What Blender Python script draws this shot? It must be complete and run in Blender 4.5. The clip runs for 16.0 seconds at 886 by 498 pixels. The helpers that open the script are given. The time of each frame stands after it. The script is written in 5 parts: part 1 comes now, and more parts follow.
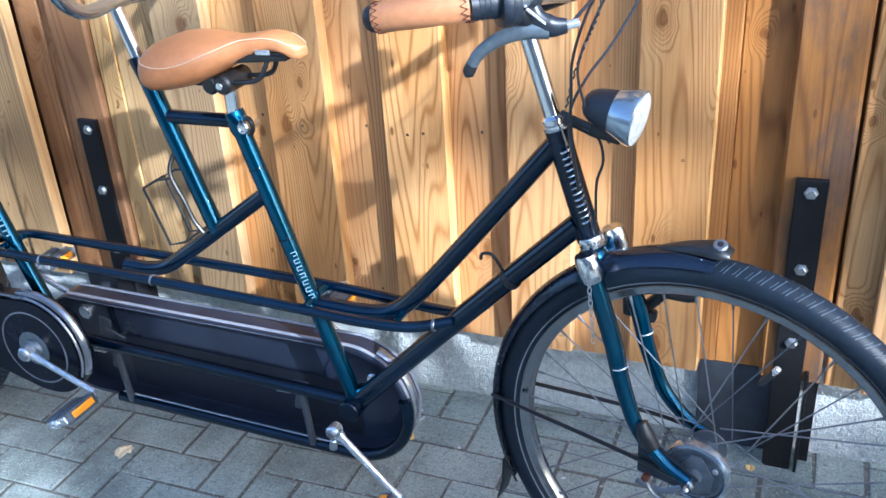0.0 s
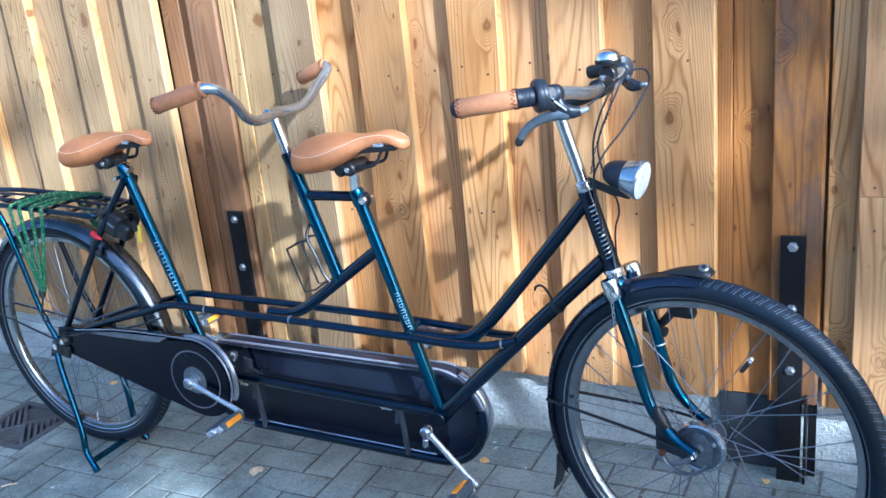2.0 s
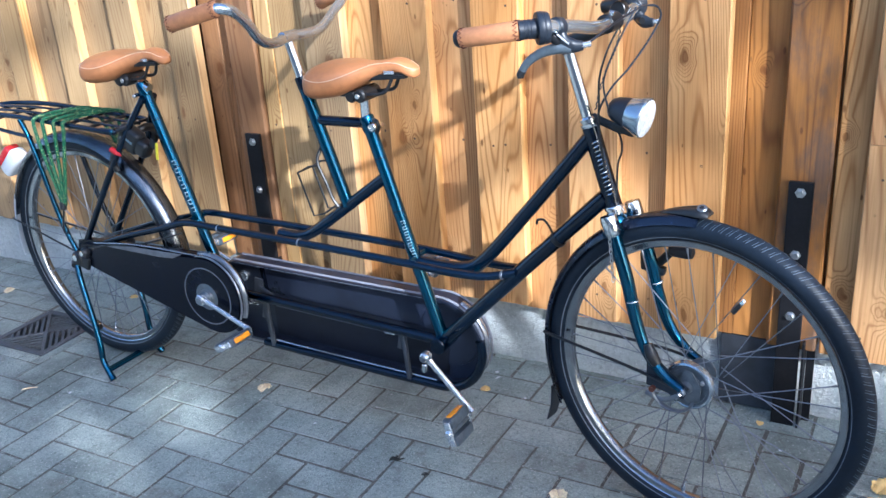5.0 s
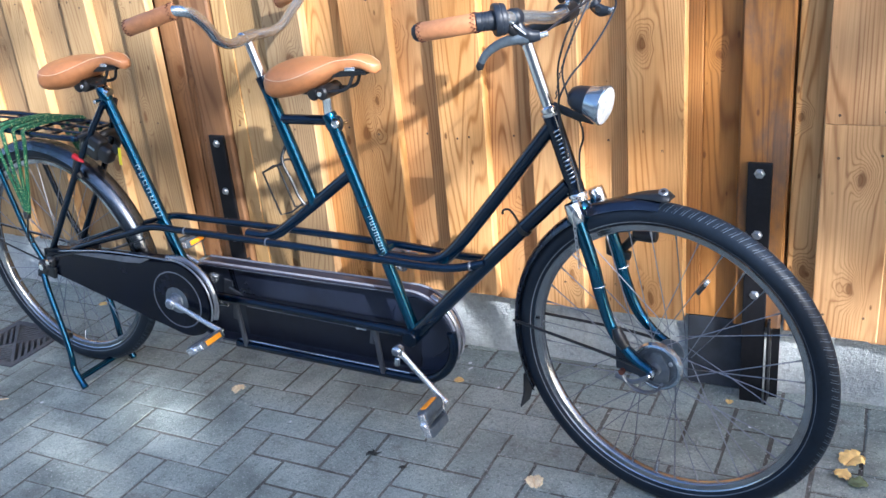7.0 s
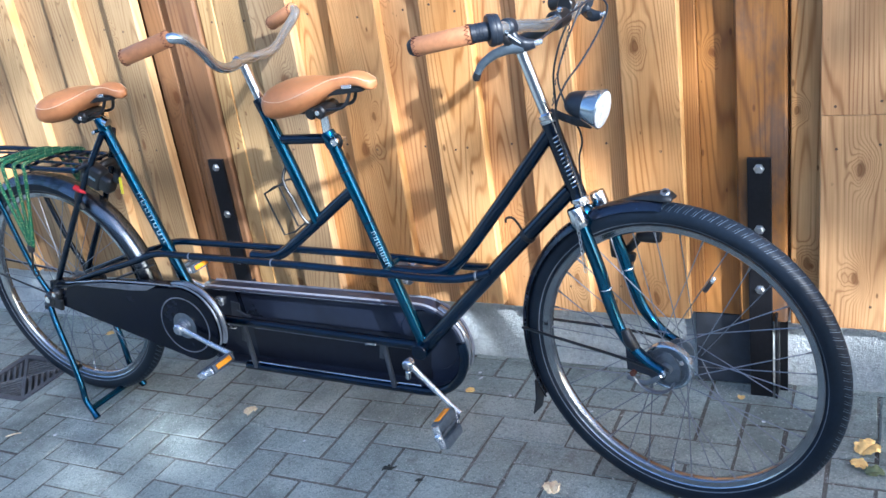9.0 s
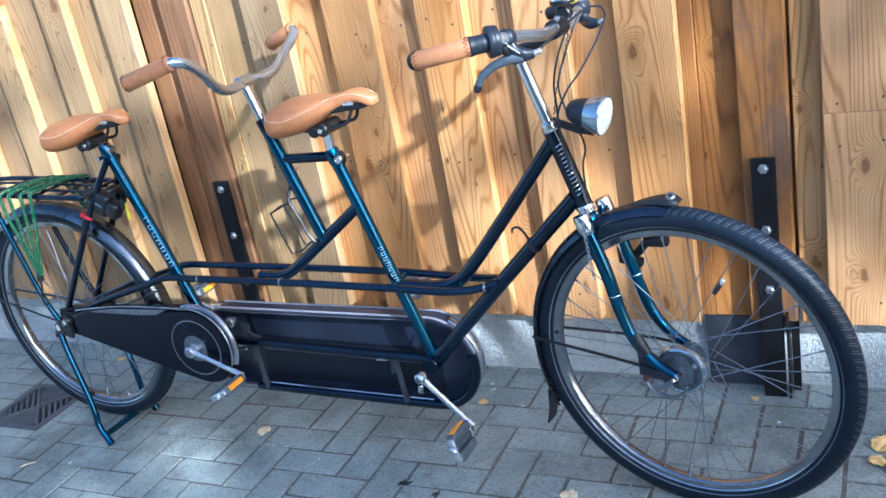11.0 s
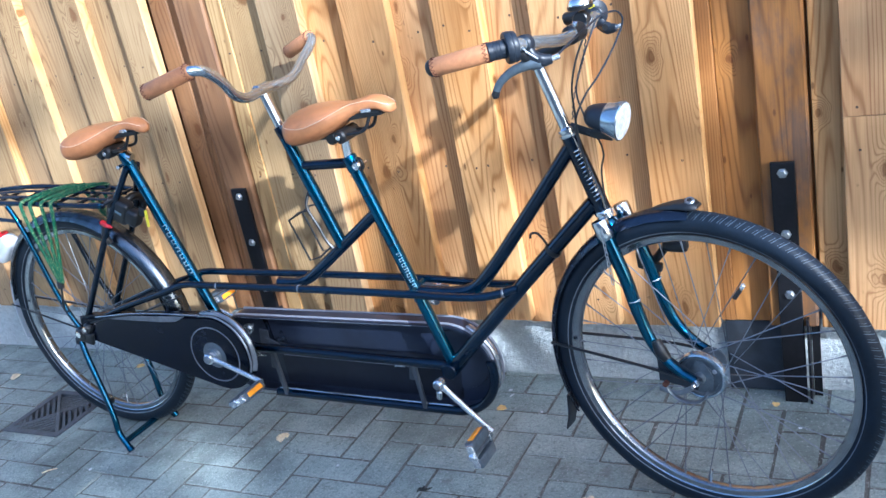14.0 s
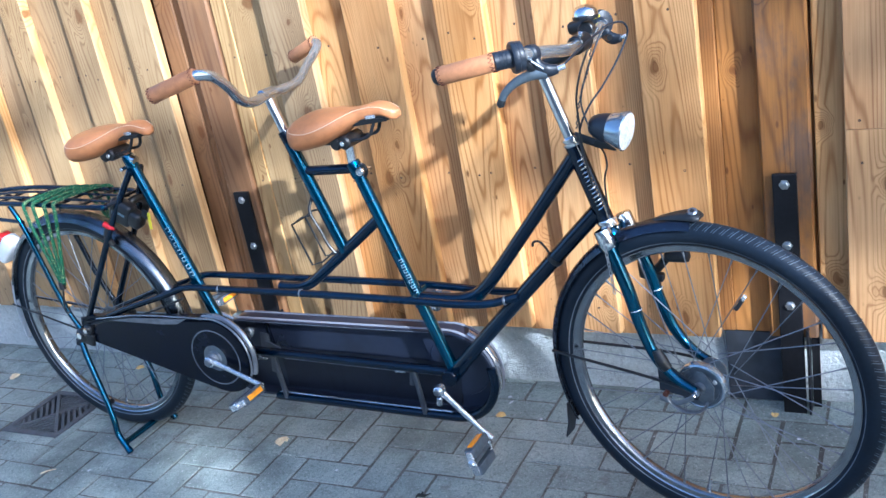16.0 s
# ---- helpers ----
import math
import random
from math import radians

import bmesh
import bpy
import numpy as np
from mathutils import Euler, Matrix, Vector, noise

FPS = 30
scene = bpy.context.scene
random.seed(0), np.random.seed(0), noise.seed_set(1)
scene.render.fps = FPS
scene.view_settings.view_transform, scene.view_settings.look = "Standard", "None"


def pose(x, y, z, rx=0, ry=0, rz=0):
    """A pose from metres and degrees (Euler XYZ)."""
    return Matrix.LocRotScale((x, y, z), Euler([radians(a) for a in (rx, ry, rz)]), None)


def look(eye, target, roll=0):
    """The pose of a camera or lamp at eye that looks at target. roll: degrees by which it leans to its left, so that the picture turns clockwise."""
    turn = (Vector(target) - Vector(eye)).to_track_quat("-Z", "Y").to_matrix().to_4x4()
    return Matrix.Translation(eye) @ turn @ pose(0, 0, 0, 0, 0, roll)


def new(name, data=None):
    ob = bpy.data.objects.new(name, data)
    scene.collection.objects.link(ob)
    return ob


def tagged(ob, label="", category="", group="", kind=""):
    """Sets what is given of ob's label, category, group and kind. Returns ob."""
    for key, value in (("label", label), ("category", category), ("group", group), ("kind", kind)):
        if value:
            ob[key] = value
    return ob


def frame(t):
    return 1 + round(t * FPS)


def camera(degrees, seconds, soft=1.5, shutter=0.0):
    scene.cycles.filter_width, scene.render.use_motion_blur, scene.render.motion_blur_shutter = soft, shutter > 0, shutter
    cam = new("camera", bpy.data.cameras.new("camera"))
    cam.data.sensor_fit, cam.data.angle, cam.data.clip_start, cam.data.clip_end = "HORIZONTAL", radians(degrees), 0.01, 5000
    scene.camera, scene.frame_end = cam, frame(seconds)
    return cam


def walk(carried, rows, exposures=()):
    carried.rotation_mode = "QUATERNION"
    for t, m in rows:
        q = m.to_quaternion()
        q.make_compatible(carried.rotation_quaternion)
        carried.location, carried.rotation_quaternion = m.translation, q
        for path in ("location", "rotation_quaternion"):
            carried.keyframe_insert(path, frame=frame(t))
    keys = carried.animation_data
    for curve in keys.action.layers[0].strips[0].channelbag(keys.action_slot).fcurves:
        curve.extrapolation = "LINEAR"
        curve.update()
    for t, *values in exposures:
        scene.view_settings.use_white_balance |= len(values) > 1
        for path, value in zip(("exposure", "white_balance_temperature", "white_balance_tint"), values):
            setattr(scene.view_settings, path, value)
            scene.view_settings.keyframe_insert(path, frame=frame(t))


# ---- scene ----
cam = camera(50.88, 16.0)
PATH = [
    (0, (-0.0355, -1.6710, 1.3538), (-0.7179, -0.0261, 0.4435), -3.74),
    (0.5, (0.1403, -1.7914, 1.3553), (-0.6800, -0.1895, 0.4829), -2.88),
    (1, (0.2275, -1.9135, 1.3688), (-0.6646, -0.2959, 0.6023), -7.11),
    (1.5, (0.2075, -2.1034, 1.3671), (-0.6177, -0.3943, 0.7364), -9.91),
    (2, (0.2057, -2.1994, 1.4026), (-0.6588, -0.5103, 0.7704), -5.80),
    (2.5, (0.2497, -2.2147, 1.3994), (-0.5765, -0.5179, 0.7374), -5.18),
    (3, (0.2774, -2.1939, 1.3928), (-0.5690, -0.5277, 0.6806), -6.50),
    (3.5, (0.2847, -2.1873, 1.4052), (-0.5732, -0.5433, 0.6560), -5.95),
    (4, (0.2958, -2.1929, 1.4000), (-0.5600, -0.5431, 0.6612), -4.97),
    (4.2, (0.2844, -2.1960, 1.3968), (-0.5933, -0.5608, 0.6516), -4.62),
    (6.3, (0.2793, -2.1962, 1.4012), (-0.6507, -0.6016, 0.6316), -3.96),
    (6.5, (0.2901, -2.1966, 1.4032), (-0.6041, -0.5884, 0.6195), -4.51),
    (7, (0.2943, -2.2083, 1.3968), (-0.5662, -0.5761, 0.6252), -5.60),
    (7.5, (0.2934, -2.2116, 1.3936), (-0.5603, -0.5874, 0.5981), -6.33),
    (8, (0.2921, -2.2179, 1.3993), (-0.5556, -0.5866, 0.6118), -6.56),
    (8.5, (0.2921, -2.2170, 1.4016), (-0.5763, -0.5933, 0.6209), -7.90),
    (9, (0.2875, -2.2190, 1.4015), (-0.5747, -0.5774, 0.6521), -8.63),
    (9.5, (0.2867, -2.2170, 1.4024), (-0.5756, -0.5706, 0.6636), -9.45),
    (12, (0.2829, -2.2247, 1.4008), (-0.5974, -0.5758, 0.6895), -11.26),
    (12.5, (0.2806, -2.2241, 1.4011), (-0.6011, -0.5745, 0.6929), -11.28),
    (13, (0.2797, -2.2212, 1.3998), (-0.6055, -0.5741, 0.6901), -11.35),
    (13.5, (0.2783, -2.2230, 1.3998), (-0.6256, -0.5827, 0.6981), -11.47),
    (14, (0.2808, -2.2258, 1.4017), (-0.6236, -0.5860, 0.6994), -11.55),
    (14.5, (0.2791, -2.2298, 1.4027), (-0.6273, -0.5895, 0.7044), -11.63),
    (15, (0.2767, -2.2323, 1.4072), (-0.6272, -0.5940, 0.7009), -11.45),
    (15.5, (0.2786, -2.2288, 1.4063), (-0.6337, -0.5909, 0.7098), -11.21),
    (16, (0.2755, -2.2321, 1.4121), (-0.6259, -0.5877, 0.7167), -10.72),
]
walk(cam, [(t, look(eye, target, roll)) for t, eye, target, roll in PATH], exposures=[(0, 2.00, 5000, 8), (0.5, 1.97, 5030, 7), (1.5, 1.72, 4830, 7), (2.0, 1.83, 4640, 7), (3.0, 1.85, 4760, 8), (3.5, 1.88, 5040, 10), (4.2, 1.87, 5060, 10), (6.5, 1.88, 5400, 12), (8.0, 1.90, 5450, 13), (8.5, 1.90, 5330, 12), (9.0, 1.91, 5120, 10), (9.5, 1.90, 5020, 9), (12.0, 1.88, 4850, 8), (16.0, 1.88, 4880, 9)])

# ---- sky, sun ----
SUN_DIR = Vector((1.50, -1.0, 0.87)).normalized()
world = bpy.data.worlds.new("sky")
scene.world = world
world.use_nodes = True
_w = world.node_tree
_sky = _w.nodes.new("ShaderNodeTexSky")
_sky.sky_type = "NISHITA"
_sky.sun_disc = False
_sky.dust_density = 2.5
_sky.sun_elevation = math.asin(SUN_DIR.z)
_sky.sun_rotation = math.atan2(SUN_DIR.x, SUN_DIR.y)
_w.links.new(_sky.outputs[0], _w.nodes["Background"].inputs[0])
_w.nodes["Background"].inputs[1].default_value = 0.102
sun_data = bpy.data.lights.new("sun", "SUN")
sun_data.energy, sun_data.angle, sun_data.color = 2.75, radians(1.2), (1.0, 0.94, 0.84)
sun = new("sun", sun_data)
sun.matrix_world = look(SUN_DIR * 30, (0, 0, 0))


# ---- material tools ----
def nd(nt, kind, ins=None, operation=""):
    n = nt.nodes.new(kind)
    if operation:
        n.operation = operation
    for k, val in (ins or {}).items():
        if isinstance(val, bpy.types.NodeSocket):
            nt.links.new(val, n.inputs[k])
        else:
            n.inputs[k].default_value = val
    return n


def ma(nt, op, a, b=0.0, clamp=False):
    n = nd(nt, "ShaderNodeMath", {0: a, 1: b}, operation=op)
    n.use_clamp = clamp
    return n.outputs[0]


def mixc(nt, f, a, b, blend="MIX"):
    n = nt.nodes.new("ShaderNodeMix")
    n.data_type, n.blend_type = "RGBA", blend
    for i, val in ((0, f), (6, a), (7, b)):
        if isinstance(val, bpy.types.NodeSocket):
            nt.links.new(val, n.inputs[i])
        else:
            n.inputs[i].default_value = val if i == 0 else (*val, 1.0)
    return n.outputs[2]


def ramp(nt, f, lo, hi):
    n = nd(nt, "ShaderNodeMapRange", {0: f, 1: lo, 2: hi, 3: 0.0, 4: 1.0})
    n.interpolation_type = "SMOOTHSTEP"
    return n.outputs[0]


def material(name):
    m = bpy.data.materials.new(name)
    m.use_nodes = True
    return m, m.node_tree, m.node_tree.nodes["Principled BSDF"]


def noise_tex(nt, vec, scale, detail=4.0, rough=0.55, dist=0.0):
    return nd(nt, "ShaderNodeTexNoise", {"Vector": vec, "Scale": scale, "Detail": detail, "Roughness": rough, "Distortion": dist}).outputs[0]


def bump(nt, bsdf, height, strength, distance):
    b = nd(nt, "ShaderNodeBump", {"Height": height, "Strength": strength, "Distance": distance})
    nt.links.new(b.outputs[0], bsdf.inputs["Normal"])


def coords(nt, offset=True):
    """Object coordinates, shifted by a different amount in each object."""
    tc = nd(nt, "ShaderNodeTexCoord").outputs["Object"]
    if not offset:
        return tc
    r = nd(nt, "ShaderNodeObjectInfo").outputs["Random"]
    off = nd(nt, "ShaderNodeCombineXYZ", {0: ma(nt, "MULTIPLY", r, 37.0), 1: ma(nt, "MULTIPLY", r, 11.0), 2: ma(nt, "MULTIPLY", r, 53.0)})
    return nd(nt, "ShaderNodeVectorMath", {0: tc, 1: off.outputs[0]}, operation="ADD").outputs[0]


def scaled(nt, vec, s):
    return nd(nt, "ShaderNodeVectorMath", {0: vec, 1: s}, operation="MULTIPLY").outputs[0]


def wood(name, pale, mid, dark, grey=0.0, rings=9.0, gloss=0.5):
    m, nt, b = material(name)
    v = coords(nt)
    rnd = nd(nt, "ShaderNodeObjectInfo").outputs["Random"]
    # knots: few and small, the rings bend round them
    warp = noise_tex(nt, scaled(nt, v, (16.0, 16.0, 9.0)), 1.0, 2.0)
    xyz = nd(nt, "ShaderNodeSeparateXYZ", {0: v}).outputs
    fx = ma(nt, "ADD", ma(nt, "MULTIPLY", xyz[0], 7.5), ma(nt, "MULTIPLY", warp, 0.5))
    flat = nd(nt, "ShaderNodeCombineXYZ", {0: fx, 1: ma(nt, "MULTIPLY", xyz[2], 4.2)}).outputs[0]
    kv = nd(nt, "ShaderNodeTexVoronoi", {"Vector": flat, "Scale": 1.0, "Randomness": 1.0})
    kv.voronoi_dimensions = "2D"
    gate = nd(nt, "ShaderNodeSeparateColor", {0: kv.outputs["Color"]}).outputs
    has = ramp(nt, gate[0], 0.54, 0.58)
    wide = ma(nt, "ADD", 0.5, gate[1])
    kd = ma(nt, "DIVIDE", kv.outputs["Distance"], wide)
    hill = ma(nt, "MULTIPLY", has, ma(nt, "POWER", ma(nt, "SUBTRACT", 1.0, ramp(nt, kd, 0.0, 0.34)), 1.5))
    field = noise_tex(nt, scaled(nt, v, (6.5, 6.5, 0.42)), 1.0, 1.0, 0.4)
    wob = noise_tex(nt, scaled(nt, v, (30.0, 30.0, 4.0)), 1.0, 2.0)
    field = ma(nt, "ADD", field, ma(nt, "MULTIPLY", hill, 0.14))
    field = ma(nt, "ADD", field, ma(nt, "MULTIPLY", wob, 0.014))
    phase = ma(nt, "MULTIPLY", field, rings * 6.283)
    band = ma(nt, "ADD", ma(nt, "MULTIPLY", ma(nt, "SINE", phase), 0.5), 0.5)
    soft = noise_tex(nt, scaled(nt, v, (9.0, 9.0, 2.6)), 1.0, 2.0)
    late = ma(nt, "MULTIPLY", ma(nt, "POWER", band, 4.2), ramp(nt, soft, 0.22, 0.58))
    fibre = noise_tex(nt, scaled(nt, v, (260.0, 260.0, 5.0)), 1.0, 3.0, 0.6)
    stain = noise_tex(nt, scaled(nt, v, (5.0, 5.0, 1.6)), 1.0, 4.0, 0.6)
    c = mixc(nt, ramp(nt, stain, 0.30, 0.72), pale, mid)
    c = mixc(nt, ma(nt, "MULTIPLY", late, ma(nt, "ADD", 0.34, ma(nt, "MULTIPLY", stain, 0.60))), c, dark)
    c = mixc(nt, ma(nt, "MULTIPLY", ramp(nt, fibre, 0.35, 0.75), 0.26), c, dark)
    speck = noise_tex(nt, scaled(nt, v, (55.0, 55.0, 22.0)), 1.0, 2.0)
    c = mixc(nt, ma(nt, "MULTIPLY", ramp(nt, speck, 0.70, 0.80), 0.5), c, (0.10, 0.055, 0.03))
    halo = ma(nt, "MULTIPLY", has, ma(nt, "SUBTRACT", 1.0, ramp(nt, kd, 0.05, 0.19)))
    c = mixc(nt, ma(nt, "MULTIPLY", halo, 0.22), c, dark)
    knot = ma(nt, "MULTIPLY", has, ma(nt, "SUBTRACT", 1.0, ramp(nt, kd, 0.045, 0.088)))
    c = mixc(nt, ma(nt, "MULTIPLY", knot, 0.65), c, (0.13, 0.05, 0.02))
    # pin knots
    pv = nd(nt, "ShaderNodeTexVoronoi", {"Vector": nd(nt, "ShaderNodeCombineXYZ", {0: ma(nt, "MULTIPLY", xyz[0], 15.0), 1: ma(nt, "MULTIPLY", xyz[2], 6.0)}).outputs[0], "Scale": 1.0, "Randomness": 1.0})
    pv.voronoi_dimensions = "2D"
    pg = nd(nt, "ShaderNodeSeparateColor", {0: pv.outputs["Color"]}).outputs
    pin = ma(nt, "MULTIPLY", ramp(nt, pg[0], 0.70, 0.72), ma(nt, "SUBTRACT", 1.0, ramp(nt, ma(nt, "DIVIDE", pv.outputs["Distance"], ma(nt, "ADD", 0.4, pg[1])), 0.025, 0.060)))
    c = mixc(nt, ma(nt, "MULTIPLY", pin, 0.75), c, (0.12, 0.05, 0.022))
    if grey:
        w = noise_tex(nt, scaled(nt, v, (14.0, 14.0, 5.0)), 1.0, 5.0, 0.65)
        c = mixc(nt, ma(nt, "MULTIPLY", ramp(nt, w, 0.42, 0.66), grey), c, (0.075, 0.066, 0.062))
    hsv = nd(nt, "ShaderNodeHueSaturation", {"Color": c, "Value": ma(nt, "ADD", 0.84, ma(nt, "MULTIPLY", rnd, 0.32)), "Saturation": ma(nt, "ADD", 1.03, ma(nt, "MULTIPLY", rnd, 0.14))})
    nt.links.new(hsv.outputs[0], b.inputs["Base Color"])
    b.inputs["Roughness"].default_value = gloss
    b.inputs["Specular IOR Level"].default_value = 0.35
    h = ma(nt, "ADD", ma(nt, "MULTIPLY", late, 0.5), ma(nt, "MULTIPLY", fibre, 0.5))
    bump(nt, b, h, 0.35, 0.0012)
    return m


def stone(name, c1, c2, c3, scale=1.0, rough=0.9, spread=0.3, relief=0.002, dusty=False):
    m, nt, b = material(name)
    v = coords(nt)
    rnd = nd(nt, "ShaderNodeObjectInfo").outputs["Random"]
    big = noise_tex(nt, v, 7.0 * scale, 4.0)
    fine = noise_tex(nt, v, 160.0 * scale, 4.0, 0.7)
    grit = noise_tex(nt, v, 420.0 * scale, 2.0, 0.6)
    c = mixc(nt, ramp(nt, big, 0.3, 0.7), c1, c2)
    c = mixc(nt, ma(nt, "MULTIPLY", ramp(nt, fine, 0.40, 0.75), 0.62), c, c3)
    c = mixc(nt, ma(nt, "MULTIPLY", ramp(nt, grit, 0.62, 0.72), 0.55), c, tuple(min(1.0, x * 1.9) for x in c2))
    blot = noise_tex(nt, v, 26.0 * scale, 5.0, 0.7)
    c = mixc(nt, ma(nt, "MULTIPLY", ramp(nt, blot, 0.54, 0.70), 0.45), c, c3)
    if dusty:
        # trodden-in dirt in wide patches, dark pores and pale sand grains
        w = nd(nt, "ShaderNodeNewGeometry").outputs["Position"]
        patch = noise_tex(nt, w, 2.3, 5.0, 0.66)
        c = mixc(nt, ma(nt, "MULTIPLY", ramp(nt, patch, 0.44, 0.66), 0.70), c, tuple(x * 0.85 for x in c3))
        soil = noise_tex(nt, w, 6.5, 6.0, 0.70)
        c = mixc(nt, ma(nt, "MULTIPLY", ramp(nt, soil, 0.56, 0.72), 0.55), c, (0.15, 0.130, 0.105))
        tar = noise_tex(nt, w, 9.0, 5.0, 0.75)
        c = mixc(nt, ma(nt, "MULTIPLY", ramp(nt, tar, 0.70, 0.78), 0.8), c, (0.05, 0.052, 0.055))
        pore = noise_tex(nt, w, 85.0, 5.0, 0.75)
        c = mixc(nt, ma(nt, "MULTIPLY", ramp(nt, pore, 0.55, 0.66), 0.52), c, tuple(x * 0.45 for x in c3))
        sand = noise_tex(nt, w, 150.0, 3.0, 0.6)
        c = mixc(nt, ma(nt, "MULTIPLY", ramp(nt, sand, 0.60, 0.68), 0.55), c, (0.74, 0.74, 0.70))
    hsv = nd(nt, "ShaderNodeHueSaturation", {"Color": c, "Value": ma(nt, "ADD", 1.0 - spread / 2, ma(nt, "MULTIPLY", rnd, spread))})
    nt.links.new(hsv.outputs[0], b.inputs["Base Color"])
    b.inputs["Roughness"].default_value = rough
    b.inputs["Specular IOR Level"].default_value = 0.25
    bump(nt, b, ma(nt, "ADD", ma(nt, "ADD", ma(nt, "MULTIPLY", fine, 0.7), ma(nt, "MULTIPLY", grit, 0.35)), big), 0.8, relief)
    return m


def plain(name, color, rough=0.4, metal=0.0, coat=0.0, vary=0.15, scale=60.0, relief=0.0, spec=0.5):
    """A smooth surface with faint smudges in its colour and gloss."""
    m, nt, b = material(name)
    v = coords(nt, False)
    n = noise_tex(nt, v, scale, 4.0, 0.6)
    n2 = noise_tex(nt, v, scale * 0.13, 3.0)
    f = ma(nt, "ADD", ma(nt, "MULTIPLY", n, 0.5), ma(nt, "MULTIPLY", n2, 0.5))
    dark = tuple(x * (1 - vary) for x in color)
    light = tuple(min(1.0, x * (1 + vary)) for x in color)
    nt.links.new(mixc(nt, ramp(nt, f, 0.35, 0.65), dark, light), b.inputs["Base Color"])
    nt.links.new(nd(nt, "ShaderNodeMapRange", {0: f, 1: 0.3, 2: 0.7, 3: rough * 0.8, 4: min(1.0, rough * 1.25)}).outputs[0], b.inputs["Roughness"])
    b.inputs["Metallic"].default_value = metal
    b.inputs["Coat Weight"].default_value = coat
    b.inputs["Coat Roughness"].default_value = 0.08
    b.inputs["Specular IOR Level"].default_value = spec
    if relief:
        bump(nt, b, n, 0.5, relief)
    return m


WOOD = wood("larch_boards", (0.65, 0.415, 0.220), (0.50, 0.276, 0.130), (0.22, 0.090, 0.034), rings=46.0)
# darker, duller tan for the boards of the left half
WOOD_TAN = wood("tan_larch_boards", (0.46, 0.325, 0.180), (0.35, 0.232, 0.120), (0.17, 0.092, 0.042), rings=48.0)
# paler larch for right-hand board edges, sunlight put into the colour
WOOD_SUNLIT_EDGE = wood("sunlit_larch_edges", (0.70, 0.48, 0.26), (0.62, 0.38, 0.18), (0.42, 0.22, 0.09), rings=20.0)
# brown of the stained left post; on the recessed boards it paints shade
WOOD_BROWN_SHADED = wood("stained_and_shaded_boards", (0.31, 0.175, 0.092), (0.23, 0.124, 0.064), (0.13, 0.06, 0.03), grey=0.2, rings=30.0)
# boards recessed beside the front post, their shade mixed into the brown
WOOD_RECESS_SHADED = wood("shaded_recess_boards", (0.48, 0.255, 0.110), (0.36, 0.180, 0.075), (0.16, 0.070, 0.029), grey=0.15, rings=34.0)
SCREW = plain("rusty_screw", (0.13, 0.085, 0.055), 0.5, 0.5, 0, 0.3, 300)
# dark wood of the backing that shows between the boards
WOOD_DARK = wood("dark_backing_boards", (0.17, 0.076, 0.030), (0.12, 0.052, 0.021), (0.07, 0.030, 0.014), grey=0.3, rings=30.0)
WOOD_POST = wood("stained_post", (0.36, 0.180, 0.072), (0.24, 0.115, 0.046), (0.090, 0.040, 0.018), grey=0.65, rings=26.0)
PAVER = stone("paver_concrete", (0.348, 0.394, 0.366), (0.462, 0.518, 0.478), (0.164, 0.190, 0.175), 1.0, 0.92, 0.18, 0.015, True)
SAND = stone("joint_sand", (0.150, 0.146, 0.128), (0.225, 0.218, 0.192), (0.075, 0.07, 0.06), 0.8, 0.95, 0.1, 0.006, True)
CONCRETE = stone("plinth_concrete", (0.46, 0.50, 0.51), (0.63, 0.665, 0.66), (0.30, 0.33, 0.34), 0.45, 0.9, 0.1, 0.020)
WALL = stone("grey_render", (0.36, 0.36, 0.35), (0.45, 0.45, 0.44), (0.26, 0.26, 0.26), 0.5, 0.9, 0.1, 0.006)
STRIP = plain("lilac_grey_strip", (0.24, 0.25, 0.29), 0.40, 0.0, 0.1, 0.2, 40)
STEEL_BLACK = plain("black_steel", (0.010, 0.010, 0.012), 0.42, 0.0, 0.0, 0.3, 90, 0.0004, 0.3)
STEEL_GREY = plain("dark_grey_steel", (0.046, 0.053, 0.066), 0.50, 0.0, 0.0, 0.25, 30, 0.0006)
ZINC = plain("zinc", (0.55, 0.56, 0.57), 0.34, 1.0, 0, 0.2, 200)
CHROME = plain("chrome", (0.72, 0.73, 0.74), 0.13, 1.0, 0, 0.08, 40)
ALU = plain("aluminium", (0.64, 0.67, 0.71), 0.22, 0.75, 0, 0.06, 18)
BAR_ALU = plain("polished_bar", (0.48, 0.55, 0.61), 0.15, 0.84, 0.0, 0.05, 14)
SLATE = plain("slate_plastic", (0.015, 0.020, 0.030), 0.42, 0.0, 0.0, 0.25, 120, 0.0004)
LEVER = plain("lever_alloy", (0.12, 0.15, 0.18), 0.34, 0.5, 0.0, 0.2, 90)
PEDAL = plain("pedal_grey", (0.080, 0.100, 0.122), 0.34, 0.2, 0.1, 0.3, 90)
RUST = plain("rusty_steel", (0.16, 0.055, 0.035), 0.6, 0.4, 0, 0.3, 200)
LAMP_RING = plain("lamp_ring", (0.36, 0.42, 0.48), 0.16, 0.75, 0.4, 0.1, 30)
RING = plain("dull_ring_mark", (0.13, 0.14, 0.16), 0.5, 0, 0, 0.3, 60)
DRUM = plain("cast_grey_aluminium", (0.125, 0.148, 0.172), 0.38, 0.4, 0, 0.2, 80)
DULL_ALU = plain("grey_aluminium", (0.22, 0.24, 0.27), 0.40, 0.85, 0, 0.2, 80)
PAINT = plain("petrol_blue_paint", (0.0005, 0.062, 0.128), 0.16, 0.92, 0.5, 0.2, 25)
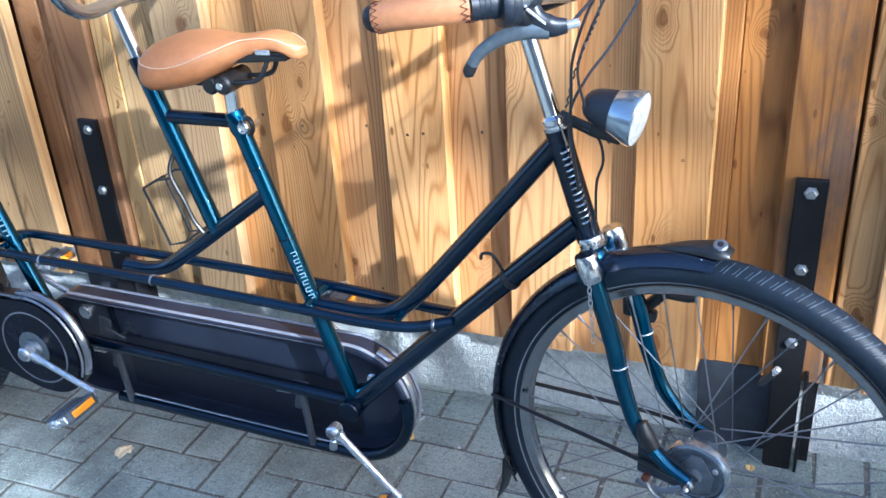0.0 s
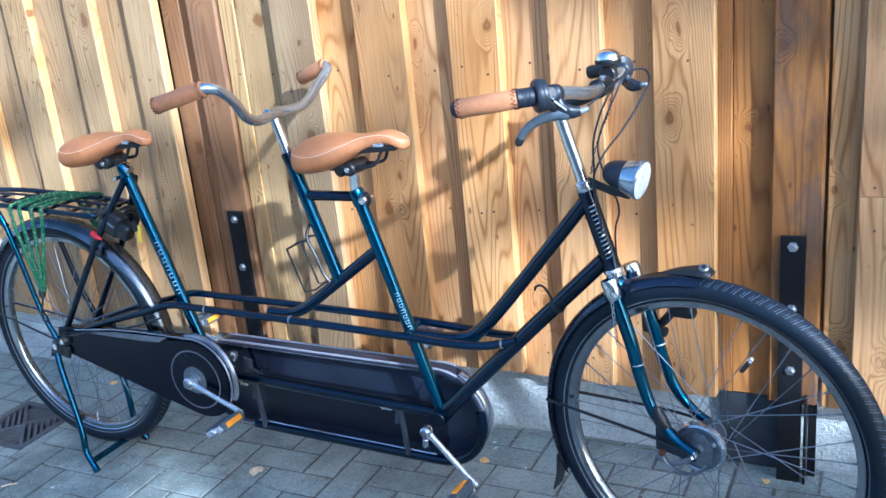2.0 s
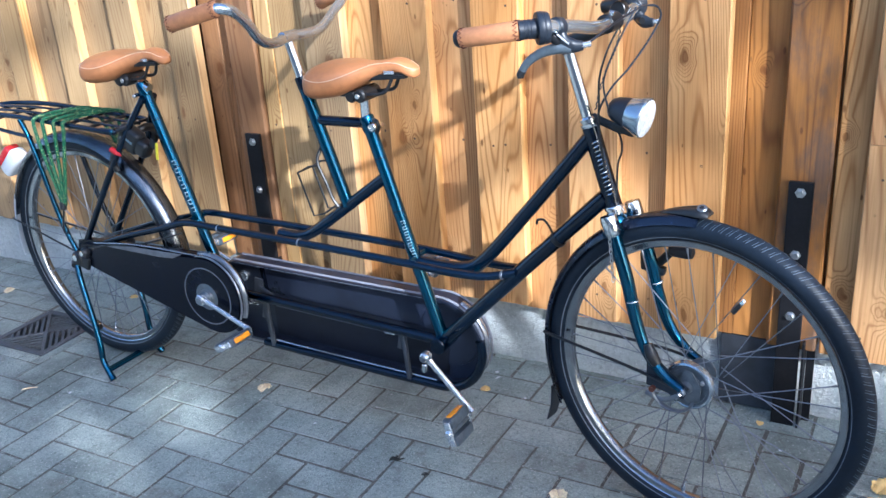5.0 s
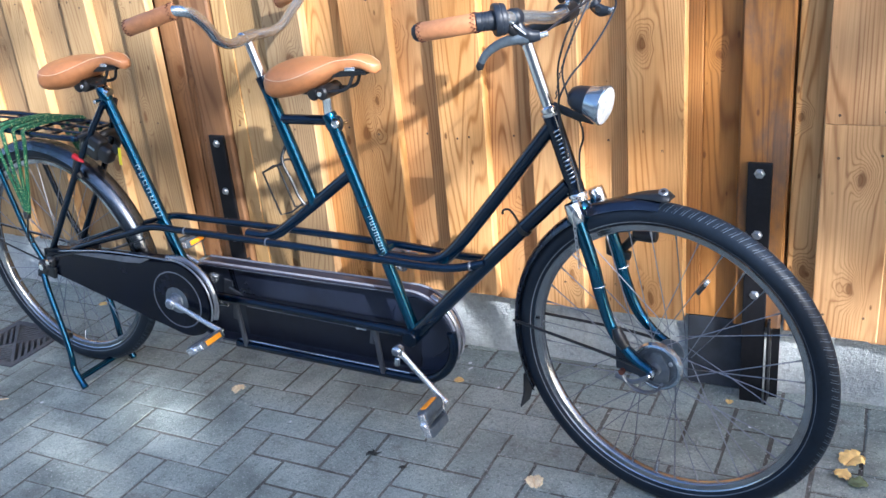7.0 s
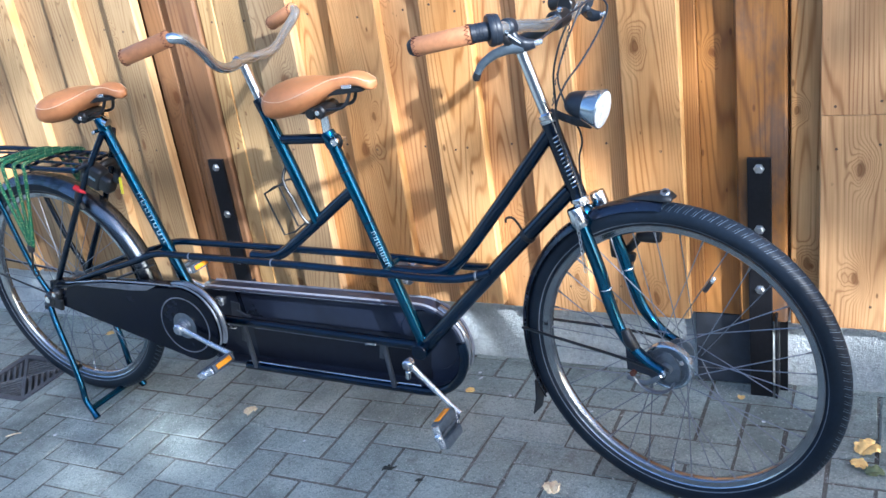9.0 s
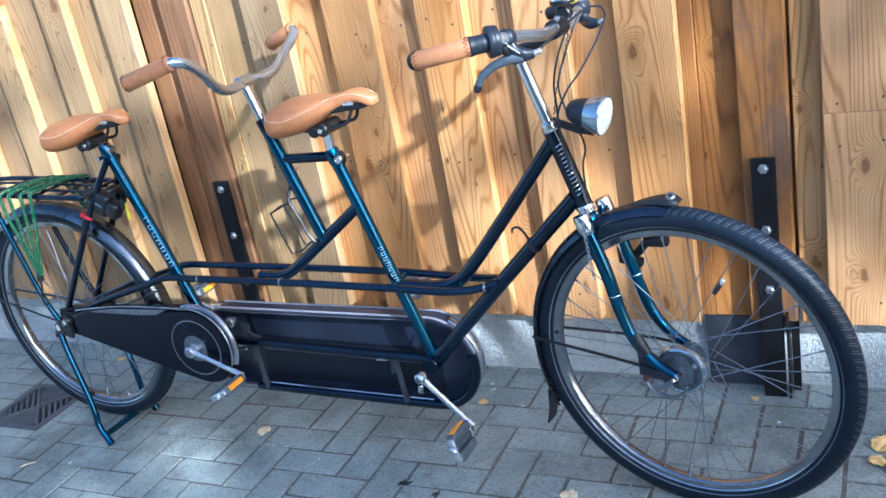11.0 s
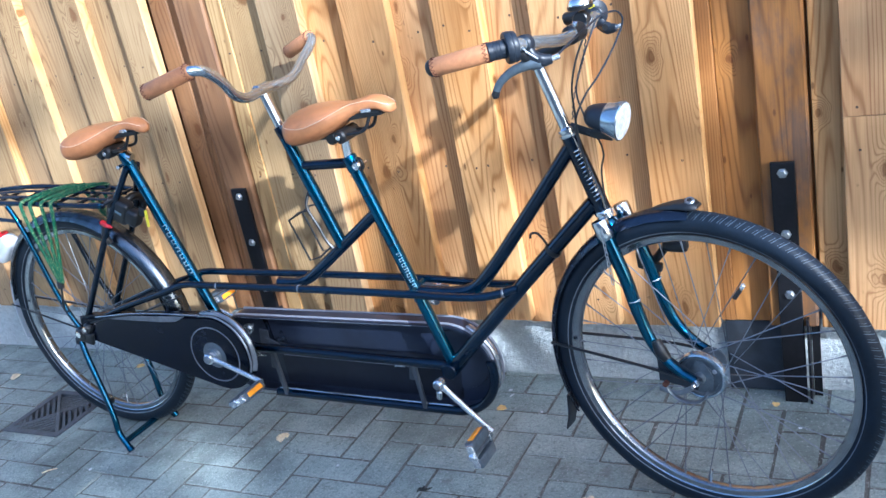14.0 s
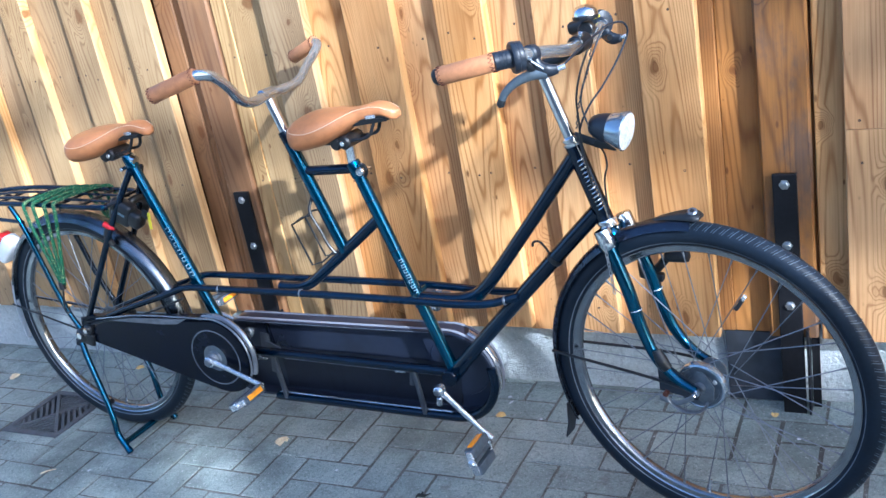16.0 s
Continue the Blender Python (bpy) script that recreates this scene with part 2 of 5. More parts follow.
# darker copy of the petrol paint, shade put into its colour
PAINT_SHADED = plain("shaded_petrol_paint", (0.001, 0.0085, 0.024), 0.20, 0.5, 0.3, 0.25, 25)
FENDER = plain("black_fender_plastic", (0.036, 0.054, 0.100), 0.25, 0.7, 0.7, 0.25, 30, 0.0, 0.7)
FENDER_REAR = plain("rear_fender_steel", (0.25, 0.28, 0.32), 0.22, 1.0, 0.3, 0.1, 30, 0.0, 0.6)
CASE = plain("chaincase_plastic", (0.004, 0.006, 0.013), 0.24, 0.0, 0.05, 0.3, 18, 0.0003, 0.16)
CASE_FRONT = plain("front_case_steel", (0.016, 0.021, 0.038), 0.30, 0.0, 0.12, 0.35, 9, 0.0006, 0.42)
INNER = plain("inner_panel_plastic", (0.009, 0.011, 0.019), 0.40, 0.0, 0.05, 0.35, 30, 0.0004, 0.3)
CASE_EDGE = plain("clear_case_edge", (0.34, 0.36, 0.40), 0.14, 0.7, 0.6, 0.2, 22)
TREAD = plain("tread_rubber", (0.115, 0.145, 0.180), 0.5, 0, 0, 0.3, 140, 0.0004, 0.45)
RUBBER = plain("tyre_rubber", (0.007, 0.012, 0.021), 0.46, 0, 0, 0.25, 140, 0.0006, 0.28)
RIM = plain("polished_rim", (0.36, 0.375, 0.40), 0.19, 0.96, 0, 0.12, 50)
SPOKE = plain("spoke_steel", (0.27, 0.29, 0.33), 0.34, 1.0, 0, 0.2, 60)
BLACK = plain("black_plastic", (0.010, 0.011, 0.013), 0.36, 0, 0, 0.25, 120)
GREY_BAND = plain("reflective_band", (0.16, 0.18, 0.21), 0.45, 0.0, 0, 0.25, 120)
LEATHER = plain("tan_leather", (0.43, 0.180, 0.068), 0.42, 0, 0.12, 0.12, 55, 0.0003, 0.45)
LEATHER_GRIP = plain("tan_grip_leather", (0.52, 0.230, 0.100), 0.5, 0, 0.0, 0.14, 70, 0.0005, 0.4)
THREAD = plain("pale_thread", (0.66, 0.47, 0.31), 0.7, 0, 0, 0.1, 100)
DARK_THREAD = plain("brown_thread", (0.10, 0.025, 0.012), 0.7, 0, 0, 0.1, 100)
AMBER = plain("amber_reflector", (0.90, 0.33, 0.01), 0.22, 0, 0.5, 0.1, 300)
RED = plain("red_plastic", (0.55, 0.015, 0.02), 0.25, 0, 0.4, 0.1, 100)
LENS = plain("lamp_glass", (0.78, 0.82, 0.86), 0.22, 0, 0.5, 0.25, 150, 0.004)
WHITE = plain("white_plastic", (0.72, 0.74, 0.76), 0.35, 0, 0.2, 0.06, 50)
YELLOW = plain("yellow_tag", (0.80, 0.70, 0.02), 0.4, 0, 0, 0.1, 50)
LEAF = plain("dry_leaf", (0.93, 0.73, 0.47), 0.8, 0, 0, 0.20, 160, 0.002)
LEAF_OCHRE = plain("ochre_leaf", (0.92, 0.60, 0.22), 0.8, 0, 0, 0.2, 70, 0.002)
MOSS = plain("dark_moss", (0.022, 0.026, 0.022), 0.9, 0, 0, 0.4, 200, 0.001)
LEAF_GREEN = plain("green_leaf", (0.14, 0.17, 0.08), 0.7, 0, 0, 0.3, 70, 0.002)
LETTER = plain("silver_lettering", (0.18, 0.26, 0.31), 0.4, 0.3, 0, 0.05, 100)
GRATE = plain("cast_iron", (0.085, 0.095, 0.108), 0.6, 0.2, 0, 0.3, 120, 0.0008)
PIT = plain("dark_pit", (0.006, 0.006, 0.006), 0.9)


# ---- mesh tools ----
def mesh_of(bm, name, mat, smooth=True):
    me = bpy.data.meshes.new(name)
    bm.to_mesh(me)
    bm.free()
    me.materials.append(mat)
    if smooth:
        for p in me.polygons:
            p.use_smooth = True
        me.set_sharp_from_angle(angle=radians(38))
    return me


def part(name, bm, mat, parent, label="", smooth=True, m=None):
    """Links a bmesh as one mesh object under a thing or a part."""
    ob = new(name, mesh_of(bm, name, mat, smooth))
    if m is not None:
        ob.matrix_basis = m
    ob.parent = parent
    if label:
        tagged(ob, label)
    return ob


def thing(name, label, category, m=None, group="", kind=""):
    ob = new(name)
    ob.empty_display_size = 0.05
    if m is not None:
        ob.matrix_basis = m
    return tagged(ob, label, category, group, kind)


def glide(points, steps=6):
    """A smooth line through the points (centripetal spline)."""
    p = [Vector(q) for q in points]
    if len(p) < 3:
        return p
    p = [2 * p[0] - p[1]] + p + [2 * p[-1] - p[-2]]
    out = []
    for i in range(1, len(p) - 2):
        a, b, c, d = p[i - 1 : i + 3]
        k1, k2, k3 = (max(1e-6, (q - r).length ** 0.5) for q, r in ((b, a), (c, b), (d, c)))
        m1 = ((b - a) / k1 - (c - a) / (k1 + k2) + (c - b) / k2) * k2
        m2 = ((c - b) / k2 - (d - b) / (k2 + k3) + (d - c) / k3) * k2
        for n in range(steps):
            t = n / steps
            out.append((2 * t**3 - 3 * t**2 + 1) * b + (t**3 - 2 * t**2 + t) * m1 + (3 * t**2 - 2 * t**3) * c + (t**3 - t**2) * m2)
    return out + [p[-2]]


def sweep(bm, line, radius, sides=12, cap=True, flat=1.0, closed=False):
    """A tube along a line. radius: one number or one for each point; flat squeezes its section sideways."""
    line = [Vector(q) for q in line]
    n = len(line)
    rad = list(radius) if isinstance(radius, (list, tuple)) else [radius] * n
    if len(rad) != n:
        rad = [rad[min(len(rad) - 1, int(i * (len(rad) - 1) / (n - 1)))] + (rad[min(len(rad) - 1, int(i * (len(rad) - 1) / (n - 1)) + 1)] - rad[min(len(rad) - 1, int(i * (len(rad) - 1) / (n - 1)))]) * (i * (len(rad) - 1) / (n - 1) % 1) for i in range(n)]
    rings, side = [], None
    for i, q in enumerate(line):
        a = line[(i - 1) % n] if closed else line[max(0, i - 1)]
        b = line[(i + 1) % n] if closed else line[min(n - 1, i + 1)]
        way = (b - a).normalized()
        if side is None:
            side = way.cross(Vector((0, 0, 1)) if abs(way.z) < 0.9 else Vector((0, 1, 0)))
        side = (side - way * side.dot(way)).normalized()
        up = way.cross(side)
        rings.append([bm.verts.new(q + rad[i] * (flat * math.cos(k * math.tau / sides) * side + math.sin(k * math.tau / sides) * up)) for k in range(sides)])
    for i in range(n if closed else n - 1):
        a, b = rings[i], rings[(i + 1) % n]
        for k in range(sides):
            bm.faces.new((a[k], a[(k + 1) % sides], b[(k + 1) % sides], b[k]))
    if cap and not closed:
        bm.faces.new(rings[0][::-1])
        bm.faces.new(rings[-1])
    return bm


def tube(points, radius, sides=12, steps=6, flat=1.0, spline=True):
    bm = bmesh.new()
    return sweep(bm, glide(points, steps) if spline else points, radius, sides, True, flat)


def lathe(bm, profile, m, sides=32, closed=False):
    """Turns a profile of (radius, height) about the z axis of m."""
    rings = []
    for r, h in profile:
        rings.append([bm.verts.new(m @ Vector((r * math.cos(k * math.tau / sides), r * math.sin(k * math.tau / sides), h))) for k in range(sides)])
    n = len(profile)
    for i in range(n if closed else n - 1):
        a, b = rings[i], rings[(i + 1) % n]
        for k in range(sides):
            bm.faces.new((a[k], a[(k + 1) % sides], b[(k + 1) % sides], b[k]))
    if not closed:
        for ring, flip, r in ((rings[0], True, profile[0][0]), (rings[-1], False, profile[-1][0])):
            if r < 0.06:
                bm.faces.new(ring[::-1] if flip else ring)
    return bm


def turned(profile, m, sides=32, closed=False):
    return lathe(bmesh.new(), profile, m, sides, closed)


def along(a, b):
    """A pose at a whose z axis points to b."""
    a, b = Vector(a), Vector(b)
    return Matrix.Translation(a) @ (b - a).to_track_quat("Z", "Y").to_matrix().to_4x4()


def rod(a, b, r0, r1=None, sides=14, bev=0.0):
    a, b = Vector(a), Vector(b)
    n, r1 = (b - a).length, r0 if r1 is None else r1
    prof = [(r0, 0), (r1, n)] if not bev else [(r0 - bev, 0), (r0, bev), (r1, n - bev), (r1 - bev, n)]
    return turned(prof, along(a, b), sides)


def block(size, m=None, bev=0.0, seg=2):
    bm = bmesh.new()
    bmesh.ops.create_cube(bm, size=1.0, matrix=Matrix.Diagonal((*size, 1)))
    if bev:
        bmesh.ops.bevel(bm, geom=bm.edges[:], offset=bev, segments=seg, affect="EDGES", profile=0.5)
    if m is not None:
        bm.transform(m)
    return bm


def join(*bms):
    out = bms[0]
    for b in bms[1:]:
        me = bpy.data.meshes.new("join")
        b.to_mesh(me)
        b.free()
        out.from_mesh(me)
        bpy.data.meshes.remove(me)
    return out


def moved(bm, m):
    bm.transform(m)
    return bm


def plate(outline, y0, y1, bev=0.0):
    """A slab with the outline (x, z), from y0 to y1."""
    bm = bmesh.new()
    lo = [bm.verts.new((x, y0, z)) for x, z in outline]
    hi = [bm.verts.new((x, y1, z)) for x, z in outline]
    n = len(lo)
    bm.faces.new(lo)
    bm.faces.new(hi[::-1])
    for i in range(n):
        bm.faces.new((lo[i], hi[i], hi[(i + 1) % n], lo[(i + 1) % n]))
    bmesh.ops.recalc_face_normals(bm, faces=bm.faces)
    if bev:
        rim = [e for e in bm.edges if abs(e.verts[0].co.y - e.verts[1].co.y) < 1e-6]
        bmesh.ops.bevel(bm, geom=rim, offset=bev, segments=2, affect="EDGES")
    return bm


SIDE = Matrix.Rotation(radians(90), 4, "X")     # turns the z axis to -y


# ---- ground ----
UX, UY = 0.1035, 0.0978     # paver width with its joint
PX, PY = -0.6480, -0.2365   # where the herringbone is anchored
DRAIN = (-2.500, -0.486, -2.240, -0.224)
gx0, gy0, gx1, gy1 = -30.0, -42.0, 30.0, 18.0
slabs = ((gx0, gy0, DRAIN[0], gy1), (DRAIN[2], gy0, gx1, gy1), (DRAIN[0], gy0, DRAIN[2], DRAIN[1]), (DRAIN[0], DRAIN[3], DRAIN[2], gy1))
ground = new("ground", mesh_of(join(*[block((c - a, d - b, 0.1), pose((a + c) / 2, (b + d) / 2, -0.0526)) for a, b, c, d in slabs]), "ground", SAND, False))
tagged(ground, "sandy bed under the grey paving", "ground", kind="structure")


def paver_mesh(seed, across):
    rng = random.Random(seed)
    bm = block(((UX if across else 2 * UX) - 0.0052, (2 * UY if across else UY) - 0.0034, 0.06), None)
    top = [e for e in bm.edges if all(v.co.z > 0 for v in e.verts)]
    bmesh.ops.bevel(bm, geom=top, offset=0.0032, segments=2, affect="EDGES")
    for v in bm.verts:
        v.co += Vector((rng.uniform(-1, 1) * 0.0018, rng.uniform(-1, 1) * 0.0018, rng.uniform(-1, 1) * 0.0008 * (v.co.z > 0.0)))
    return bm



def paver_places():
    """Herringbone: cells of one width; (column - row) mod 4 tells which paver covers a cell."""
    for j in range(-44, 4):
        for i in range(-40, 30):
            k = (i + j) % 4
            if k == 0:      # along the fence, centred on a joint line
                yield PX + i * UX, PY + (j + 0.5) * UY, False
            elif k == 1:    # across, covers rows j and j + 1
                yield PX + (i + 0.5) * UX, PY + (j + 1.0) * UY, True


# ---- fence ----
fence = thing("fence_wall", "board-on-board timber fence wall of honey-coloured larch", "fence", kind="structure")
rng = random.Random(4)
PROUD, SUNK = -0.015, 0.022


def plank(x0, x1, z0, z1, y, thick, mat, name="plank"):
    w = x1 - x0
    bm = block((w, thick, z1 - z0), None)
    bmesh.ops.bevel(bm, geom=[e for e in bm.edges if abs(e.verts[0].co.z - e.verts[1].co.z) > 0.5], offset=0.006 if name == "post" else 0.0025, segments=1, affect="EDGES")
    ob = part(name, bm, mat, fence, smooth=False)
    # faces turned to the sun get the brighter edge colour
    if mat in (WOOD, WOOD_TAN):
        ob.data.materials.append(WOOD_SUNLIT_EDGE)
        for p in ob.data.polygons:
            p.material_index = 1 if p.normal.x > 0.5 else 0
    ob.matrix_basis = pose((x0 + x1) / 2, y + thick / 2, (z0 + z1) / 2, rng.uniform(-0.12, 0.12), rng.uniform(-0.1, 0.1), rng.uniform(-0.35, 0.35))
    return ob


TOP = 2.05
proud_boards = [(-0.317, -0.175), (-0.571, -0.438), (-0.837, -0.700), (-1.112, -0.966), (-1.376, -1.243), (-1.904, -1.795), (-2.147, -2.041), (-2.415, -2.312), (-2.68, -2.57), (-2.945, -2.835), (0.402, 0.54), (0.668, 0.80), (0.93, 1.06), (-3.20, -3.10), (-3.46, -3.36)]
for a, b in proud_boards:
    plank(a, b, 0.227 + rng.uniform(-0.004, 0.006), TOP, PROUD, 0.036, WOOD if a > -1.2 else WOOD_TAN)
plank(0.137, 0.288, 0.232, 0.768, PROUD - 0.004, 0.022, WOOD)
plank(0.137, 0.288, 0.7695, TOP, PROUD - 0.004, 0.022, WOOD)
sunk_boards = [(-0.46, -0.29), (-0.72, -0.55), (-0.985, -0.815), (-1.26, -1.09), (-1.577, -1.523), (-1.5205, -1.35), (-2.06, -1.885), (-2.33, -2.13), (-2.59, -2.395), (-2.855, -2.66), (0.27, 0.42), (0.52, 0.69), (0.78, 0.95), (-3.12, -2.92), (-3.38, -3.18)]
for a, b in sunk_boards:
    plank(a, b, 0.211 + rng.uniform(-0.005, 0.006), TOP, SUNK, 0.022, WOOD if a > -1.3 else WOOD_TAN)
plank(0.0705, 0.165, 0.215, TOP, SUNK - 0.004, 0.022, WOOD)
# recessed boards, coloured darker to hold the shade beside the post
plank(-0.225, -0.146, 0.215, TOP, 0.048, 0.022, WOOD_RECESS_SHADED)
plank(-0.1445, -0.03, 0.215, TOP, 0.050, 0.022, WOOD_RECESS_SHADED)
# left recess, its shade painted by the brown board colour
plank(-1.815, -1.745, 0.215, TOP, 0.048, 0.022, WOOD_BROWN_SHADED)
plank(-1.7435, -1.67, 0.215, TOP, 0.050, 0.022, WOOD_BROWN_SHADED)
plank(-0.054, 0.0635, 0.22, TOP, 0.012, 0.10, WOOD_POST, "post")
plank(-1.69, -1.583, 0.22, TOP, 0.012, 0.09, WOOD_BROWN_SHADED, "post")
# backing sheet and rails added behind the boards, dark to fill the gaps
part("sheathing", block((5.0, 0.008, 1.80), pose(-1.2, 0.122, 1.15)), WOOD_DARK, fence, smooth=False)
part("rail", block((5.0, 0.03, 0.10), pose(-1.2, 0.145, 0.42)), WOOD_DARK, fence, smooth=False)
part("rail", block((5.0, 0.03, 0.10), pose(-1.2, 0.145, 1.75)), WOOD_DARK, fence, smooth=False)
bmp = bmesh.new()
bmesh.ops.create_grid(bmp, x_segments=160, y_segments=10, size=0.5, matrix=Matrix.Diagonal((5.2, 0.27, 1, 1)))
bmp.transform(pose(-1.2, 0.075, 0.125, 90))
for v in bmp.verts:
    v.co.y += 0.004 * noise.noise(v.co * 14) + 0.003 * noise.noise(v.co * 45)
# screw heads, one or two to a board at each hidden rail
screw_mesh = mesh_of(turned([(0.0034, 0.0), (0.0034, 0.0007), (0.0024, 0.0009), (0.0005, 0.0003)], SIDE, 8), "screw", SCREW)
for k, (a, b) in enumerate(proud_boards + sunk_boards):
    y = PROUD if k < len(proud_boards) else SUNK
    for z in (0.292, 0.690, 1.074):
        for f in ((0.30, 0.72) if (k + int(z * 10)) % 4 == 0 else (0.55,)):
            sc = new("screw", screw_mesh)
            sc.matrix_basis = pose(a + (b - a) * f + rng.uniform(-0.012, 0.012), y - 0.0002, z + rng.uniform(-0.012, 0.012))
            sc.parent = fence
for x, z in ((0.163, 0.292), (0.254, 0.293), (0.168, 0.790), (0.262, 0.800), (0.172, 0.690), (0.262, 0.700)):
    sc = new("screw", screw_mesh)
    sc.matrix_basis = pose(x, PROUD - 0.0042, z)
    sc.parent = fence
plinth = new("plinth", mesh_of(join(bmp, block((5.2, 0.2, 0.27), pose(-1.2, 0.186, 0.125))), "plinth", CONCRETE))
tagged(plinth, "rough grey concrete plinth under the timber fence", "plinth", kind="structure")


def bracket(x, foot):
    """A black steel strap bolted to a fence post."""
    th = thing("steel_bracket", "black steel post bracket with three zinc bolts" + (" and a foot plate" if foot else ""), "bracket", pose(x, 0, 0), group="post brackets")
    part("strap", block((0.056, 0.012, 0.662), pose(0, 0.006, 0.331), 0.002), STEEL_BLACK, th, smooth=False)
    for z in (0.636, 0.478, 0.314):
        bm = turned([(0.013, 0), (0.013, 0.0015), (0.0095, 0.0016), (0.0095, 0.007), (0.008, 0.0085), (0.0005, 0.009)], along((0, 0, z), (0, -1, z)), 6)
        part("bolt", bm, ZINC, th, "zinc hexagon bolt", smooth=False)
    part("flange", block((0.006, 0.05, 0.245), pose(0.038, 0.018, 0.124), 0.001), STEEL_BLACK, th, smooth=False)
    part("flange", block((0.020, 0.006, 0.225), pose(0.052, 0.040, 0.114), 0.001), STEEL_BLACK, th, smooth=False)
    if foot:
        part("foot_plate", block((0.150, 0.010, 0.208), pose(-0.100, 0.058, 0.106), 0.002), STEEL_GREY, th, "dark grey flat steel foot plate", smooth=False)
    return th


bracket(0.0, True)
bracket(-1.6335, True)


# ---- tandem ----
tandem = thing("tandem_bicycle", "petrol-blue steel tandem bicycle with tan saddles standing on its kickstand", "bicycle", pose(-1.946, -0.360, 0, 0, 0, -2.2))
RW, FW = Vector((-0.0480, 0, 0.3690)), Vector((1.8312, 0, 0.3630))
BB_R, BB_F = Vector((0.468, 0, 0.328)), Vector((1.190, 0, 0.302))
HEAD_T, HEAD_B = Vector((1.582, 0, 0.889)), Vector((1.636, 0, 0.712))
AXIS = (HEAD_T - HEAD_B).normalized()
STEER = Matrix.Translation(HEAD_T) @ Matrix.Rotation(radians(-7.5), 4, AXIS) @ Matrix.Translation(-HEAD_T)

# the fork leans a little towards the open side under the head tube
FORK = Matrix.Translation(HEAD_T) @ Matrix.Rotation(radians(-2.1), 4, "X") @ Matrix.Rotation(radians(-9.3), 4, AXIS) @ Matrix.Translation(-HEAD_T)


def steered(bm):
    return moved(bm, STEER)


def forked(bm):
    return moved(bm, FORK)


def wheel_parts(name, c, m, drum):
    """Tyre, rim, hub and spokes; c is the axle, m poses the finished wheel."""
    w = part(name, turned([(0.0045, -0.068), (0.0045, 0.068)], Matrix.Translation(c) @ SIDE, 12), ZINC, tandem, "spoked wheel with a black tyre", m=m)
    place = Matrix.Translation(c) @ SIDE
    rt, tr = 0.3375, 0.0250
    prof = [(rt + tr * math.cos(a), 0.0230 * math.sin(a)) for a in (math.radians(-150 + 300 * k / 18) for k in range(19))]
    part("tyre", turned(prof, place, 96), RUBBER, w, "black rubber tyre with a reflective side stripe")
    bm = bmesh.new()
    for s in (-1, 1):
        lathe(bm, [(0.3225, s * 0.0187), (0.3234, s * 0.0194), (0.3243, s * 0.0199)], place, 96)
    part("reflective_stripe", bm, GREY_BAND, w, "thin pale reflective stripe")
    # the tread: curved ribs, finer towards the shoulder
    bm = bmesh.new()
    n = 128
    for k in range(n):
        for s in (-1, 1):
            a = math.tau * (k + (0.5 if s > 0 else 0)) / n
            for start, u0, u1, slant, wide in ((0.0, 0.0018, 0.0196, 0.030, 0.0046), (0.0255, 0.0095, 0.0190, 0.020, 0.0030)):
                pts = []
                for u in range(5):
                    f = u / 4
                    lat = s * (u0 + (u1 - u0) * f)
                    r = rt + tr * math.cos(math.asin(abs(lat) / 0.0230)) + 0.0007
                    aa = a + start + slant * f ** 1.6
                    pts.append((place @ Vector((r * math.cos(aa), r * math.sin(aa), lat)), place @ Vector((r * math.cos(aa + wide), r * math.sin(aa + wide), lat))))
                vs = [(bm.verts.new(p), bm.verts.new(q)) for p, q in pts]
                for (p, q), (p2, q2) in zip(vs, vs[1:]):
                    bm.faces.new((p, q, q2, p2))
    bmesh.ops.solidify(bm, geom=bm.faces[:], thickness=-0.0010)
    part("tread", bm, TREAD, w, smooth=False)
    part("rim", turned([(0.3137, -0.0130), (0.3162, -0.0145), (0.3152, -0.0130), (0.3027, -0.0115), (0.2987, -0.0065), (0.2977, 0), (0.2987, 0.0065), (0.3027, 0.0115), (0.3152, 0.0130), (0.3162, 0.0145), (0.3137, 0.0130), (0.3087, 0.004), (0.3087, -0.004)], place, 96, True), RIM, w, "polished aluminium rim")
    if drum:
        hub = [(0.010, -0.042), (0.030, -0.040), (0.030, -0.036), (0.016, -0.032), (0.016, 0.008), (0.045, 0.012), (0.0490, 0.016), (0.0490, 0.019), (0.047, 0.020), (0.047, 0.034), (0.045, 0.0365), (0.041, 0.0365), (0.040, 0.034), (0.031, 0.034), (0.029, 0.037), (0.014, 0.037), (0.012, 0.052)]
    else:
        hub = [(0.012, -0.055), (0.020, -0.050), (0.036, -0.040), (0.036, -0.036), (0.028, -0.034), (0.030, 0.032), (0.037, 0.036), (0.037, 0.040), (0.020, 0.046), (0.012, 0.058)]
    part("hub", turned(hub, place, 40), DRUM if drum else DULL_ALU, w, "grey drum-brake hub" if drum else "grey gear hub")
    if drum:
        part("drum_ring", turned([(0.0485, 0.020), (0.0540, 0.022), (0.0550, 0.028), (0.0530, 0.0365), (0.0490, 0.0385), (0.0470, 0.0375)], place, 48, True), LAMP_RING, w, "bright drum rim")
        for k in range(2):
            a = 0.47 + math.pi * k
            p = place @ Vector((0.036 * math.cos(a), 0.036 * math.sin(a), 0.034))
            part("screw", turned([(0.005, 0), (0.005, 0.004), (0.004, 0.005)], Matrix.Translation(p) @ SIDE, 8), ZINC, w)
    part("axle_nut", turned([(0.0095, 0.056), (0.0095, 0.066), (0.006, 0.068), (0.0055, 0.078), (0.004, 0.080)], place, 6), CHROME, w, "chrome axle nut", smooth=False)
    hr = 0.047 if drum else 0.034
